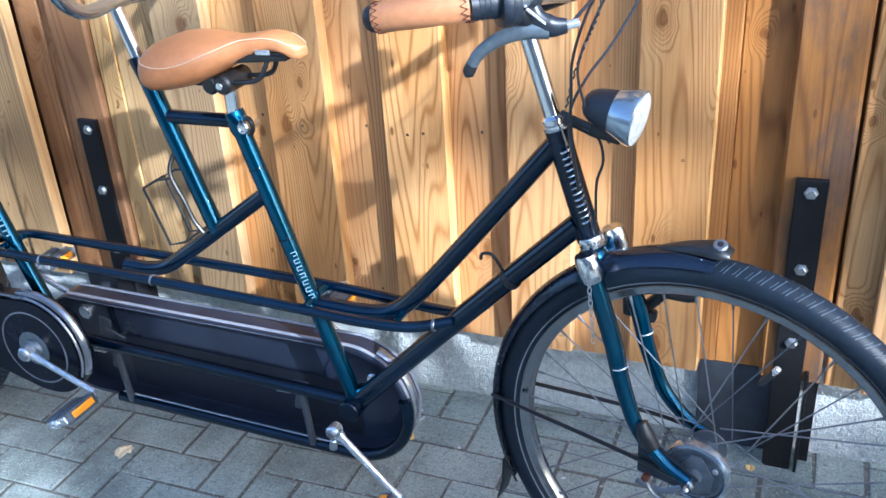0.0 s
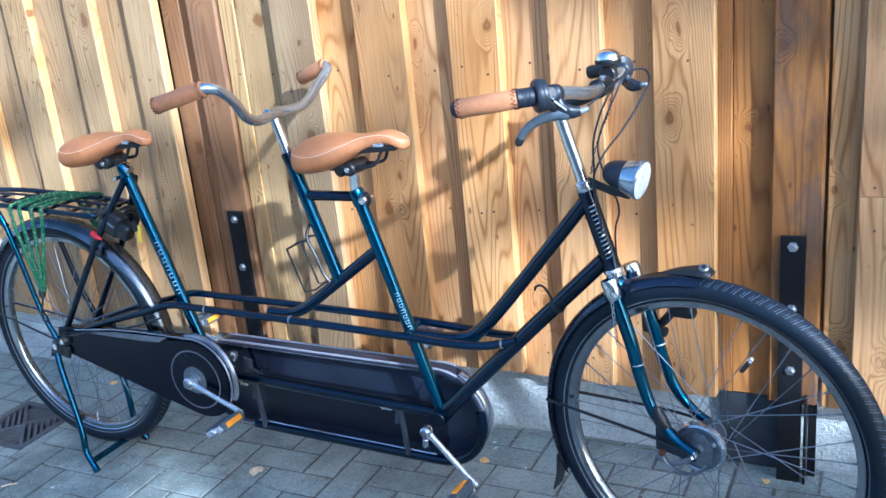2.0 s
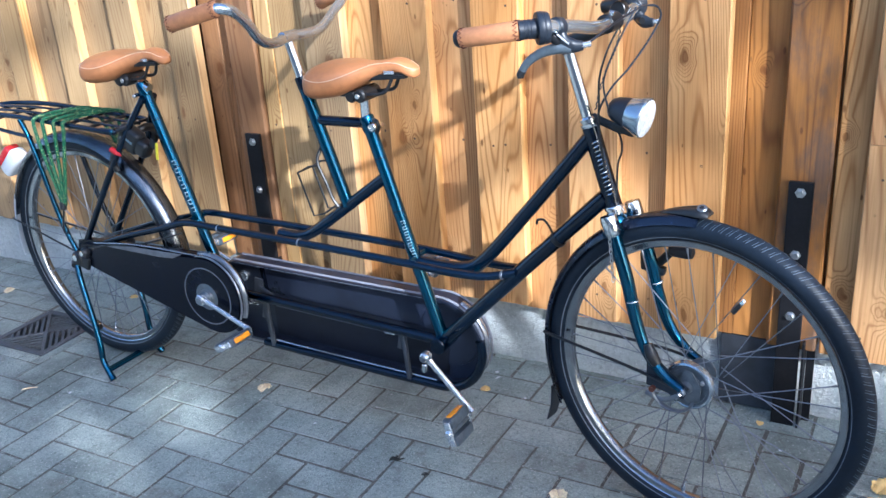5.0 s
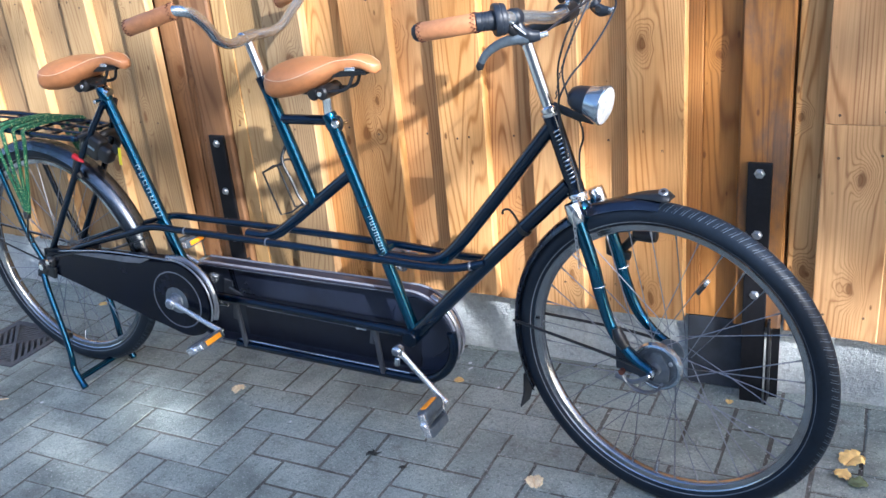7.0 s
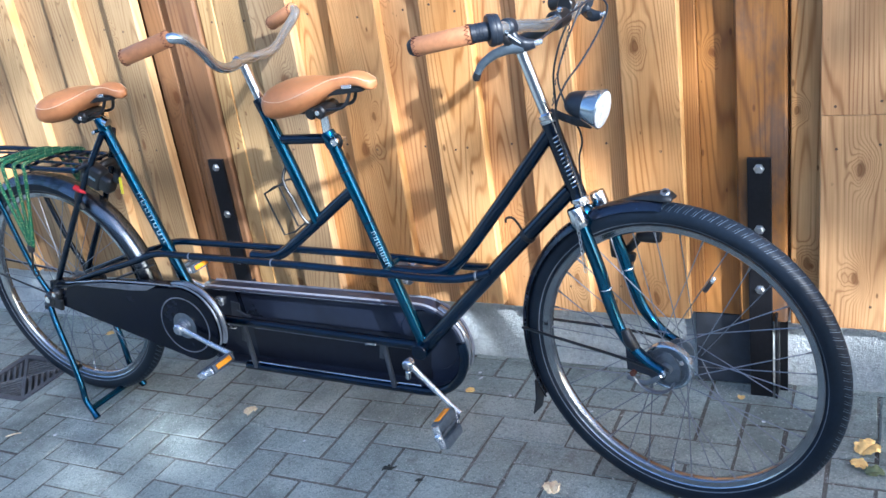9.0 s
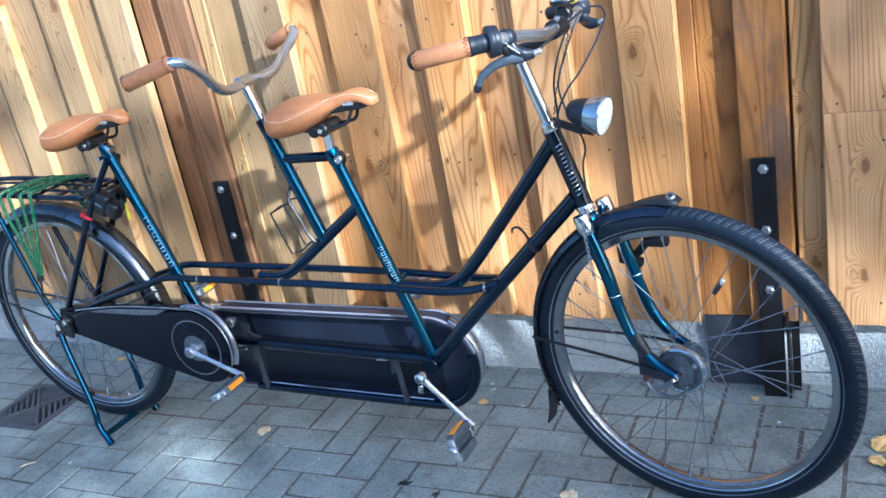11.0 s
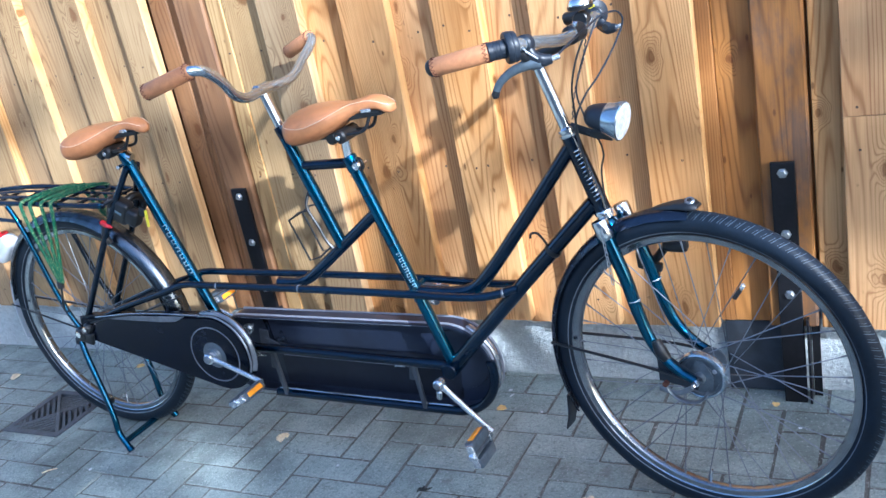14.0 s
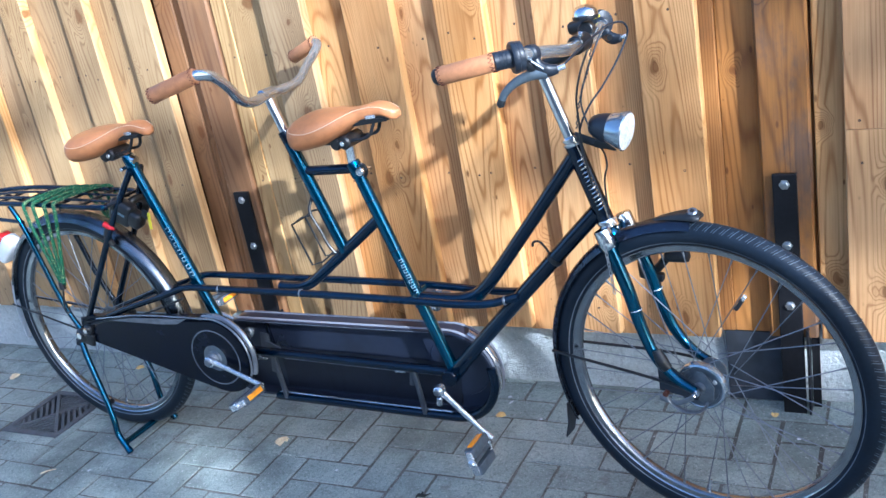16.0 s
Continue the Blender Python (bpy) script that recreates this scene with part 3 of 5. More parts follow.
    me = mesh_of(turned([(0.00125, 0), (0.00125, 1.0)], Matrix(), 6), "spoke", SPOKE)
    nip = mesh_of(turned([(0.0024, -0.004), (0.0024, 0.002), (0.0020, 0.012), (0.0014, 0.0135)], Matrix(), 8), "nipple", DULL_ALU)
    for k in range(36):
        s = 1 if k % 2 else -1
        a = math.tau * (k + 0.5) / 36
        lead = (0.62 if (k // 2) % 2 else -0.62) * (0.9 if drum else 1.0)
        p = place @ Vector((hr * math.cos(a + lead * 1.4), hr * math.sin(a + lead * 1.4), s * 0.034 if s < 0 or not drum else 0.020))
        q = place @ Vector((0.2985 * math.cos(a), 0.2985 * math.sin(a), s * 0.003))
        sp = new("spoke", me)
        sp.matrix_basis = along(p, q) @ Matrix.Diagonal((1, 1, (q - p).length, 1))
        sp.parent = w
        np_ = new("nipple", nip)
        np_.matrix_basis = along(q, p)
        np_.parent = w
    bm = turned([(0.003, 0), (0.0028, 0.012), (0.0022, 0.036)], Matrix.Translation(c + Vector((-0.02, 0, -0.3005))) @ Matrix.Rotation(0.2, 4, "Y"), 8)
    part("valve", bm, ALU, w)
    return w


wheel_parts("rear_wheel", RW, None, False)
fwheel = wheel_parts("front_wheel", FW, FORK, True)
part("spoke_reflector", rod((FW.x + 0.079, -0.012, FW.z + 0.181), (FW.x + 0.095, -0.012, FW.z + 0.205), 0.005, bev=0.001), BLACK, fwheel, "small clip-on spoke magnet")
part("clip_end", rod((FW.x + 0.0955, -0.012, FW.z + 0.206), (FW.x + 0.101, -0.012, FW.z + 0.2145), 0.0048, bev=0.001), ALU, fwheel)

# frame: welded tubes
fr = part("frame", rod(BB_F + Vector((0, 0.036, 0)), BB_F - Vector((0, 0.036, 0)), 0.021, bev=0.002, sides=24), PAINT_SHADED, tandem, "petrol-blue lacquered steel tandem frame")


def ftube(name, pts, r, mat=PAINT, sides=16, steps=7):
    return part(name, tube(pts, r, sides, steps), mat, fr)


part("bottom_bracket", rod(BB_R + Vector((0, 0.036, 0)), BB_R - Vector((0, 0.036, 0)), 0.021, bev=0.002, sides=24), PAINT_SHADED, fr)
SEAT_F, SEAT_R = Vector((1.019, 0, 0.862)), Vector((0.275, 0, 0.903))
ftube("seat_tube", [BB_F, SEAT_F], 0.0155)
ftube("seat_tube", [BB_R, SEAT_R], 0.0155)
ftube("stoker_tube", [(0.938, 0, 0.630), (0.836, 0, 0.950)], 0.0160)
ftube("cross_tube", [(0.875, 0, 0.845), (1.024, 0, 0.848)], 0.0125, PAINT_SHADED)
ftube("top_tube", [(1.587, 0, 0.866), (1.441, 0, 0.686), (1.320, 0, 0.546), (1.285, 0, 0.520), (1.235, 0, 0.508), (1.128, 0, 0.508)], 0.0160, PAINT_SHADED)
ftube("down_tube", [(1.618, 0, 0.735), (1.434, 0, 0.551), BB_F], 0.0180, PAINT_SHADED)
ftube("diagonal_tube", [(1.058, 0, 0.718), (0.86, 0, 0.574), (0.80, 0, 0.534), (0.755, 0, 0.522), (0.70, 0, 0.522)], 0.0145, PAINT_SHADED)
ftube("bottom_tube", [BB_R + Vector((0, 0, -0.012)), BB_F], 0.0125, PAINT_SHADED)
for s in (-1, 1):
    ftube("lateral_tube", [(-0.045, s * 0.062, 0.385), (0.118, s * 0.058, 0.446), (0.312, s * 0.05, 0.502), (0.390, s * 0.045, 0.526), (0.50, s * 0.045, 0.528), (0.805, s * 0.046, 0.527), (1.130, s * 0.046, 0.522), (1.25, s * 0.044, 0.517), (1.34, s * 0.034, 0.518), (1.405, s * 0.014, 0.530)], 0.0098, PAINT_SHADED)
    ftube("seat_stay", [(0.290, s * 0.020, 0.868), (0.20, s * 0.050, 0.735), (-0.035, s * 0.062, 0.405)], 0.0092, PAINT_SHADED)
    part("dropout", plate([(-0.075, 0.35), (-0.02, 0.345), (0.0, 0.385), (-0.02, 0.425), (-0.055, 0.42)], s * 0.066 - 0.003, s * 0.066 + 0.003, 0.001), BLACK, fr)
part("bridge", rod((1.128, -0.045, 0.520), (1.128, 0.045, 0.520), 0.0075), PAINT, fr)
part("bridge", rod((1.305, -0.035, 0.519), (1.305, 0.035, 0.519), 0.0075), PAINT, fr)
part("bridge", rod((0.385, -0.045, 0.523), (0.385, 0.045, 0.523), 0.008), PAINT, fr)
part("head_tube", rod(HEAD_B, HEAD_T, 0.0185, bev=0.002, sides=24), PAINT_SHADED, fr)
for p, n in ((HEAD_T, AXIS), (HEAD_B, -AXIS)):
    part("headset_cup", turned([(0.0190, -0.006), (0.0205, -0.003), (0.0205, 0.002), (0.0175, 0.004), (0.0175, 0.007), (0.0195, 0.008), (0.0195, 0.012), (0.0150, 0.016)], along(p, p + n), 28), CHROME, fr, "chrome headset cup")
for p, q, h in ((SEAT_F, BB_F, 0.5), (SEAT_R, BB_R, 0.5)):
    d = (q - p).normalized()
    part("seat_lug", turned([(0.0165, -0.004), (0.018, 0.002), (0.018, 0.030), (0.0165, 0.036)], along(p, q), 24), PAINT, fr)
part("lug", turned([(0.017, 0), (0.0175, 0.006), (0.0165, 0.030)], along((0.836, 0, 0.950), (0.938, 0, 0.630)), 20), PAINT_SHADED, fr)
part("clamp_bolt", join(rod((1.050, -0.020, 0.842), (1.050, 0.020, 0.842), 0.0065, bev=0.001), rod((1.038, -0.012, 0.846), (1.052, -0.012, 0.842), 0.009)), CHROME, fr, "chrome seat clamp bolt")
part("clamp_knob", turned([(0.008, 0), (0.0105, 0.001), (0.0110, 0.006), (0.009, 0.009), (0.006, 0.0095), (0.0055, 0.007), (0.001, 0.007)], Matrix.Translation((1.049, -0.018, 0.846)) @ SIDE, 20), CHROME, fr, "chrome clamp knob")
part("clamp_lever", tube([(1.049, -0.014, 0.862), (1.062, -0.020, 0.860), (1.066, -0.020, 0.846), (1.058, -0.020, 0.832)], 0.0045, 8, 4), BLACK, fr)
part("clamp_bolt", rod((0.262, -0.026, 0.872), (0.262, 0.026, 0.872), 0.006, bev=0.001), CHROME, fr)


def lettering(a, b, n, size):
    """Plain bars where the maker's name runs along a tube."""
    a, b = Vector(a), Vector(b)
    d = (b - a).normalized()
    nrm = (Vector((0.75, -1, 0.15)) - d * d.dot(Vector((0.75, -1, 0.15)))).normalized()
    across = d.cross(nrm)
    bm = bmesh.new()
    for k in range(n):
        c = a + d * (b - a).length * (k + 0.5) / n
        step = (b - a).length / n
        for u, v, long, wide in ((-0.25, 0.0, 0.12, 0.80), (0.22, 0.0, 0.12, 0.80 if k % 2 else 0.45), (0.0, 0.36 if k % 3 else -0.36, 0.62, 0.11)):
            cc = c + nrm * 0.0157 + across * v * size + d * u * step
            m = Matrix.Translation(cc) @ Matrix((d, across, nrm)).transposed().to_4x4()
            bm = join(bm, block((step * long, size * wide, 0.0008), m))
    return part("lettering", bm, LETTER, fr, "faded silver lettering reduced to bars", smooth=False)


lettering(SEAT_F + (BB_F - SEAT_F) * 0.44, SEAT_F + (BB_F - SEAT_F) * 0.61, 7, 0.013)
lettering(SEAT_R + (BB_R - SEAT_R) * 0.36, SEAT_R + (BB_R - SEAT_R) * 0.63, 7, 0.013)
for a, b in ((SEAT_F, BB_F), (SEAT_R, BB_R)):
    for f in (0.17, 0.40):
        p = a + (b - a) * f
        part("ring", turned([(0.0158, 0), (0.0162, 0.0015), (0.0158, 0.003)], along(p, b), 20), PAINT_SHADED, fr)

# fork, turned
fork = part("fork", forked(join(turned([(0.020, 0), (0.024, 0.008), (0.024, 0.026), (0.020, 0.034)], along(HEAD_B - AXIS * 0.016, HEAD_B - AXIS * 0.06), 24), block((0.036, 0.105, 0.030), pose(1.656, 0, 0.676, 0, 17), 0.007))), PAINT, tandem, "petrol-blue curved steel fork")
for s in (-1, 1):
    part("blade", forked(tube([(1.661, s * 0.050, 0.692), (1.698, s * 0.052, 0.582), (1.716, s * 0.054, 0.510), (1.747, s * 0.057, 0.432), (1.790, s * 0.059, 0.386), (1.829, s * 0.060, 0.3655)], [0.0150, 0.0145, 0.0135, 0.0120, 0.0105, 0.0090], 16, 7)), PAINT, fork)
    part("crown_cap", forked(turned([(0.0165, -0.006), (0.0180, 0.0), (0.0180, 0.026), (0.0160, 0.036), (0.0150, 0.038)], along((1.654, s * 0.050, 0.710), (1.668, s * 0.0505, 0.668)), 20)), CHROME, fork, "chrome fork crown cap")
    part("fork_band", forked(turned([(0.0140, 0), (0.0143, 0.0006), (0.0143, 0.0018), (0.0140, 0.0024)], along((1.7105, s * 0.0535, 0.540), (1.7145, s * 0.0537, 0.520)), 20)), ALU, fork)
part("brake_arm", forked(plate([(FW.x - 0.085, FW.z - 0.012), (FW.x + 0.0, FW.z - 0.022), (FW.x + 0.012, FW.z + 0.006), (FW.x - 0.01, FW.z + 0.018), (FW.x - 0.06, FW.z + 0.055), (FW.x - 0.085, FW.z + 0.045)], -0.056, -0.052, 0.001)), SLATE, fork, "grey brake torque arm")
part("brake_lever_arm", forked(tube([(FW.x - 0.012, -0.056, FW.z - 0.018), (FW.x - 0.045, -0.058, FW.z - 0.036), (FW.x - 0.085, -0.058, FW.z - 0.030)], 0.006, 8, 5, 0.6)), DULL_ALU, fork)
part("cable_boot", forked(tube([(1.752, -0.061, 0.452), (1.762, -0.064, 0.430), (1.774, -0.063, 0.412)], [0.010, 0.014, 0.011], 10, 4)), BLACK, fork, "black rubber cable boot")
ringarm = [FW + Vector((0.046 * math.cos(radians(a)) - 0.022, -0.060, 0.040 * math.sin(radians(a)) - 0.012)) for a in range(175, 346, 10)]
part("brake_cam", forked(sweep(bmesh.new(), ringarm, 0.0065, 10, True, 0.5)), DULL_ALU, fork, "grey half-round brake cam arm")
part("cam_bolt", forked(rod(FW + Vector((-0.068, -0.056, -0.014)), FW + Vector((-0.068, -0.068, -0.014)), 0.0065, bev=0.001)), RUST, fork, "rusty cam bolt")
part("drum_cover", forked(plate([(FW.x - 0.006, FW.z + 0.040), (FW.x + 0.012, FW.z + 0.040), (FW.x + 0.034, FW.z + 0.006), (FW.x + 0.030, FW.z - 0.028), (FW.x - 0.004, FW.z - 0.034), (FW.x - 0.024, FW.z + 0.010)], -0.0410, -0.0360, 0.0025)), DRUM, fork, "raised grey cover on the brake drum")
part("dynamo", join(turned([(0.006, -0.004), (0.0125, 0.0), (0.0150, 0.010), (0.0150, 0.040), (0.0120, 0.050), (0.004, 0.053)], along((1.742, 0.052, 0.614), (1.795, 0.050, 0.612)), 20), tube([(1.742, 0.054, 0.606), (1.726, 0.056, 0.586), (1.704, 0.058, 0.566), (1.690, 0.058, 0.560)], 0.010, 10, 5), moved(block((0.050, 0.018, 0.020), None, 0.005), pose(1.708, 0.056, 0.562, 0, 10)), rod((1.690, 0.050, 0.560), (1.688, 0.050, 0.600), 0.011, bev=0.003)), BLACK, fork, "black dynamo on the far fork blade")


def fender(name, c, r, a0, a1, width, mat, label, m=None, lip=0.020):
    bm = bmesh.new()
    n, k = 56, 9
    rows = []
    for i in range(n + 1):
        a = radians(a0 + (a1 - a0) * i / n)
        row = []
        for j in range(k):
            t = -1 + 2 * j / (k - 1)
            rr = r - lip * abs(t) ** 2.1
            row.append(bm.verts.new((c.x + rr * math.cos(a), c.y + width / 2 * math.sin(t * 1.35) / math.sin(1.35), c.z + rr * math.sin(a))))
        rows.append(row)
    for p, q in zip(rows, rows[1:]):
        for j in range(k - 1):
            bm.faces.new((p[j], p[j + 1], q[j + 1], q[j]))
    bmesh.ops.solidify(bm, geom=bm.faces[:], thickness=0.0016)
    if m is not None:
        bm.transform(m)
    return part(name, bm, mat, tandem, label)


ff = fender("front_fender", FW, 0.3725, 89.5, 206, 0.056, FENDER, "black front mudguard with a streamlined tip", FORK)
rf = fender("rear_fender", RW, 0.3765, 4, 170, 0.068, FENDER_REAR, "black rear mudguard", lip=0.027)
# tip ornament of the front fender
bm = bmesh.new()
for i in range(13):
    t = i / 12
    a = radians(87.0 + 17 * t)
    w = 0.0235 * (1 - t) ** 0.6 * min(1.0, math.sqrt(0.35 + 5.0 * t)) + 0.001
    h = 0.019 * (1 - t) ** 0.8 * min(1.0, math.sqrt(0.15 + 5.0 * t)) + 0.001
    c = FW + Vector((math.cos(a), 0, math.sin(a))) * 0.3715
    for k in range(12):
        ph = math.pi * k / 11
        rad = Vector((math.cos(a), 0, math.sin(a)))
        bm.verts.new(c + Vector((0, -w * math.cos(ph), 0)) + rad * h * math.sin(ph))
bm.verts.ensure_lookup_table()
for i in range(12):
    for k in range(11):
        bm.faces.new((bm.verts[12 * i + k], bm.verts[12 * i + k + 1], bm.verts[12 * (i + 1) + k + 1], bm.verts[12 * (i + 1) + k]))
bm.faces.new([bm.verts[k] for k in range(12)])
part("tip_ornament", forked(bm), BLACK, ff, "glossy black streamlined fender tip")
a = radians(89.2)
part("tip_button", forked(turned([(0.0100, -0.006), (0.0105, 0.0), (0.0085, 0.0025), (0.0070, 0.0025)], along(FW + Vector((0.004, -0.006, 0.387)), FW + Vector((0.008, -0.030, 0.440))), 20)), DULL_ALU, ff, "grey ring of the fender tip")
part("tip_button", forked(turned([(0.0070, 0.0005), (0.0065, 0.0020), (0.0030, 0.0030)], along(FW + Vector((0.004, -0.006, 0.387)), FW + Vector((0.008, -0.030, 0.440))), 20)), BLACK, ff)
part("mud_flap", forked(moved(plate([(0, 0), (0.003, 0.0), (-0.004, -0.055), (-0.020, -0.098), (-0.023, -0.097), (-0.008, -0.055)], -0.020, 0.020), Matrix.Translation(FW + Vector((0.3725 * math.cos(radians(199)), 0, 0.3725 * math.sin(radians(199))))) @ Matrix.Rotation(radians(-4), 4, "Y"))), SLATE, ff, "grey rubber mud flap")
for s in (-1, 1):
    part("fender_stay", forked(tube([FW + Vector((-0.012, s * 0.064, 0.004)), FW + Vector((-0.10, s * 0.058, 0.016)), FW + Vector((-0.362, s * 0.029, 0.026))], 0.0036, 8)), BLACK, ff)
    part("fender_stay", tube([RW + Vector((0, s * 0.07, 0.0)), RW + Vector((-0.366, s * 0.032, 0.06))], 0.0030, 8), BLACK, rf)
bm = fender("tail_band", RW, 0.3800, 158, 191, 0.074, WHITE, "pale grey end of the mudguard", lip=0.034)
bm.parent = rf
part("rear_lamp", moved(block((0.050, 0.056, 0.105), None, 0.016, 3), Matrix.Translation(RW + Vector((-0.325, -0.004, 0.248))) @ Matrix.Rotation(radians(48), 4, "Y")), WHITE, rf, "white rear lamp housing")
part("lens", moved(block((0.026, 0.050, 0.088), None, 0.010, 3), Matrix.Translation(RW + Vector((-0.352, -0.004, 0.268))) @ Matrix.Rotation(radians(48), 4, "Y")), RED, rf, "red lamp lens")

# stem, bar and what sits on it, steered
stem = part("stem", steered(rod(HEAD_T + AXIS * 0.012, HEAD_T + AXIS * 0.165, 0.0130, sides=24)), CHROME, tandem, "chrome quill stem")
top = HEAD_T + AXIS * 0.160
part("collar", steered(rod(top - AXIS * 0.010, top + AXIS * 0.022, 0.0165, bev=0.003, sides=24)), BLACK, stem)
BAR_C = Vector((1.632, 0, 1.098))
part("extension", steered(tube([top + AXIS * 0.010, top + AXIS * 0.018 + Vector((0.03, 0, 0.004)), BAR_C - Vector((0.012, 0, 0.008))], [0.016, 0.013, 0.015], 16, 6)), BLACK, stem, "black stem extension")
part("bar_clamp", steered(rod(BAR_C - Vector((0, 0.024, 0)), BAR_C + Vector((0, 0.024, 0)), 0.0190, bev=0.004, sides=20)), BLACK, stem)
part("clamp_bolt", steered(rod(BAR_C + Vector((0.008, -0.010, 0.016)), BAR_C + Vector((0.010, -0.010, 0.024)), 0.006, bev=0.001)), CHROME, stem)
near = [(1.632, 0, 1.098), (1.640, -0.05, 1.100), (1.648, -0.105, 1.106), (1.648, -0.165, 1.118), (1.650, -0.225, 1.128), (1.646, -0.275, 1.134), (1.625, -0.305, 1.134), (1.575, -0.322, 1.127), (1.515, -0.332, 1.119)]
NEAR = STEER @ Matrix(((1, -0.035, 0, 0), (0, 1, 0, 0), (0, -0.041, 1, 0), (0, 0, 0, 1)))
FAR = Matrix(((1, -0.16, 0, 0), (0, 0.76, 0, 0), (0, -0.13, 1, 0), (0, 0, 0, 1)))
far = [FAR @ Vector((x, -y, z)) for x, y, z in near[:-1]]
bar = part("handlebar", tube(far[::-1] + [NEAR @ Vector(p) for p in near[1:]], 0.0118, 16, 5), BAR_ALU, tandem, "swept-back aluminium handlebar")


def grip(parent, a, b, r, m, endcap):
    a, b = Vector(a), Vector(b)
    g = part("grip", moved(turned([(r * 0.86, 0), (r, 0.004), (r * 1.02, (b - a).length * 0.5), (r, (b - a).length - 0.004), (r * 0.84, (b - a).length)], along(a, b), 28), m), LEATHER_GRIP, parent, "tan stitched leather grip")
    n = 14
    for e, sgn in ((0.006, 1), ((b - a).length - 0.006, -1)):
        loop = []
        for k in range(2 * n):
            t = math.tau * k / (2 * n)
            loop.append(along(a, b) @ Vector((r * 1.02 * math.cos(t), r * 1.02 * math.sin(t), e + sgn * (0.004 if k % 2 else -0.004))))
        part("stitching", moved(sweep(bmesh.new(), loop, 0.0009, 5, closed=True), m), DARK_THREAD, parent)
    if endcap:
        part("grip_end", moved(turned([(r * 0.92, 0.001), (r * 0.92, -0.004), (r * 0.7, -0.009), (0.001, -0.010)], along(a, b), 24), m), BLACK, parent, "black grip end cap")
    return g


for s, hold in ((-1, NEAR), (1, FAR)):
    if s < 0:
        grip(bar, (1.508, s * 0.333, 1.118), (1.620, s * 0.308, 1.134), 0.0168, hold, True)
    else:
        part("grip", moved(turned([(0.0005, -0.002), (0.012, 0), (0.0155, 0.006), (0.0165, 0.050), (0.0165, 0.062)], along((1.565, 0.322, 1.127), (1.620, 0.308, 1.134)), 24), hold), BLACK, bar, "black rubber grip")
        part("gear_mark", moved(block((0.014, 0.003, 0.006)), pose(1.600, 0.190, 1.115, 0, -10, 0)), YELLOW, bar)
    a, b = Vector((1.620, s * 0.308, 1.134)), Vector((1.646, s * 0.283, 1.1345))
    part("shifter", moved(turned([(0.0165, -0.006), (0.0170, 0.002), (0.0162, 0.003), (0.0170, 0.008), (0.0162, 0.009), (0.0170, 0.014), (0.0162, 0.015), (0.0170, 0.020), (0.0170, 0.025), (0.0265, 0.026), (0.0285, 0.029), (0.0285, 0.036), (0.0270, 0.037), (0.0280, 0.041), (0.0260, 0.047), (0.016, 0.050), (0.012, 0.051)], along(a, b), 28), hold), SLATE, bar, "dark slate twist shifter")
    part("cable_guide", moved(tube([(1.648, s * 0.262, 1.118), (1.652, s * 0.245, 1.105), (1.668, s * 0.215, 1.100)], 0.007, 10, 5), hold), BLACK, bar)
    part("lever_bracket", moved(join(rod((1.6495, s * 0.246, 1.1305), (1.6505, s * 0.226, 1.1285), 0.0165, bev=0.003, sides=20), tube([(1.651, s * 0.236, 1.122), (1.660, s * 0.236, 1.106), (1.674, s * 0.231, 1.097), (1.692, s * 0.223, 1.097)], [0.0125, 0.0125, 0.0135, 0.0085], 12, 5, 0.8)), hold), SLATE, bar, "dark slate brake lever bracket")
    part("bracket_mark", moved(rod((1.654, s * 0.2470, 1.1180), (1.674, s * 0.2425, 1.1020), 0.0028, 0.0018), hold), ALU, bar)
    part("barrel_adjuster", moved(rod((1.690, s * 0.224, 1.097), (1.704, s * 0.216, 1.100), 0.0052, bev=0.001), hold), ALU, bar)
    if s > 0:
        continue
    part("brake_lever", moved(tube([(1.674, s * 0.233, 1.093), (1.650, s * 0.244, 1.093), (1.622, s * 0.255, 1.084), (1.599, s * 0.262, 1.067), (1.588, s * 0.264, 1.051)], [0.0105, 0.0100, 0.0085, 0.0072, 0.0068], 12, 6, 0.8), hold), LEVER, bar, "grey aluminium brake lever")
    part("lever_tip", moved(tube([(1.590, s * 0.2635, 1.054), (1.586, s * 0.264, 1.046), (1.586, s * 0.264, 1.040)], [0.0072, 0.0078, 0.0055], 12, 4), hold), BLACK, bar)
part("bell", (turned([(0.019, 0.0), (0.026, 0.001), (0.0268, 0.004), (0.0262, 0.009)], Matrix.Translation((1.622, 0.060, 1.132)), 36)), BLACK, bar, "chrome bicycle bell on a black base")
part("bell_dome", (turned([(0.0262, 0.009), (0.0258, 0.013), (0.0235, 0.020), (0.018, 0.0255), (0.010, 0.0285), (0.0005, 0.0295)], Matrix.Translation((1.622, 0.060, 1.132)), 36)), CHROME, bar, "chrome bell dome")
part("bell_clamp", (rod((1.622, 0.048, 1.112), (1.622, 0.072, 1.111), 0.0165, bev=0.002)), BLACK, bar)

# cables from the levers
cables = part("cable", tube([(1.671, -0.235, 1.096), (1.675, -0.17, 1.106), (1.677, -0.05, 1.117), (1.677, 0.06, 1.119), (1.688, 0.10, 1.110), (1.691, 0.11, 1.092), (1.677, 0.09, 1.052), (1.653, 0.03, 1.0), (1.630, -0.01, 0.965), (1.611, -0.026, 0.918), (1.618, -0.026, 0.84)], 0.0022, 8, 8), SLATE, tandem, "grey and black brake and gear cables")
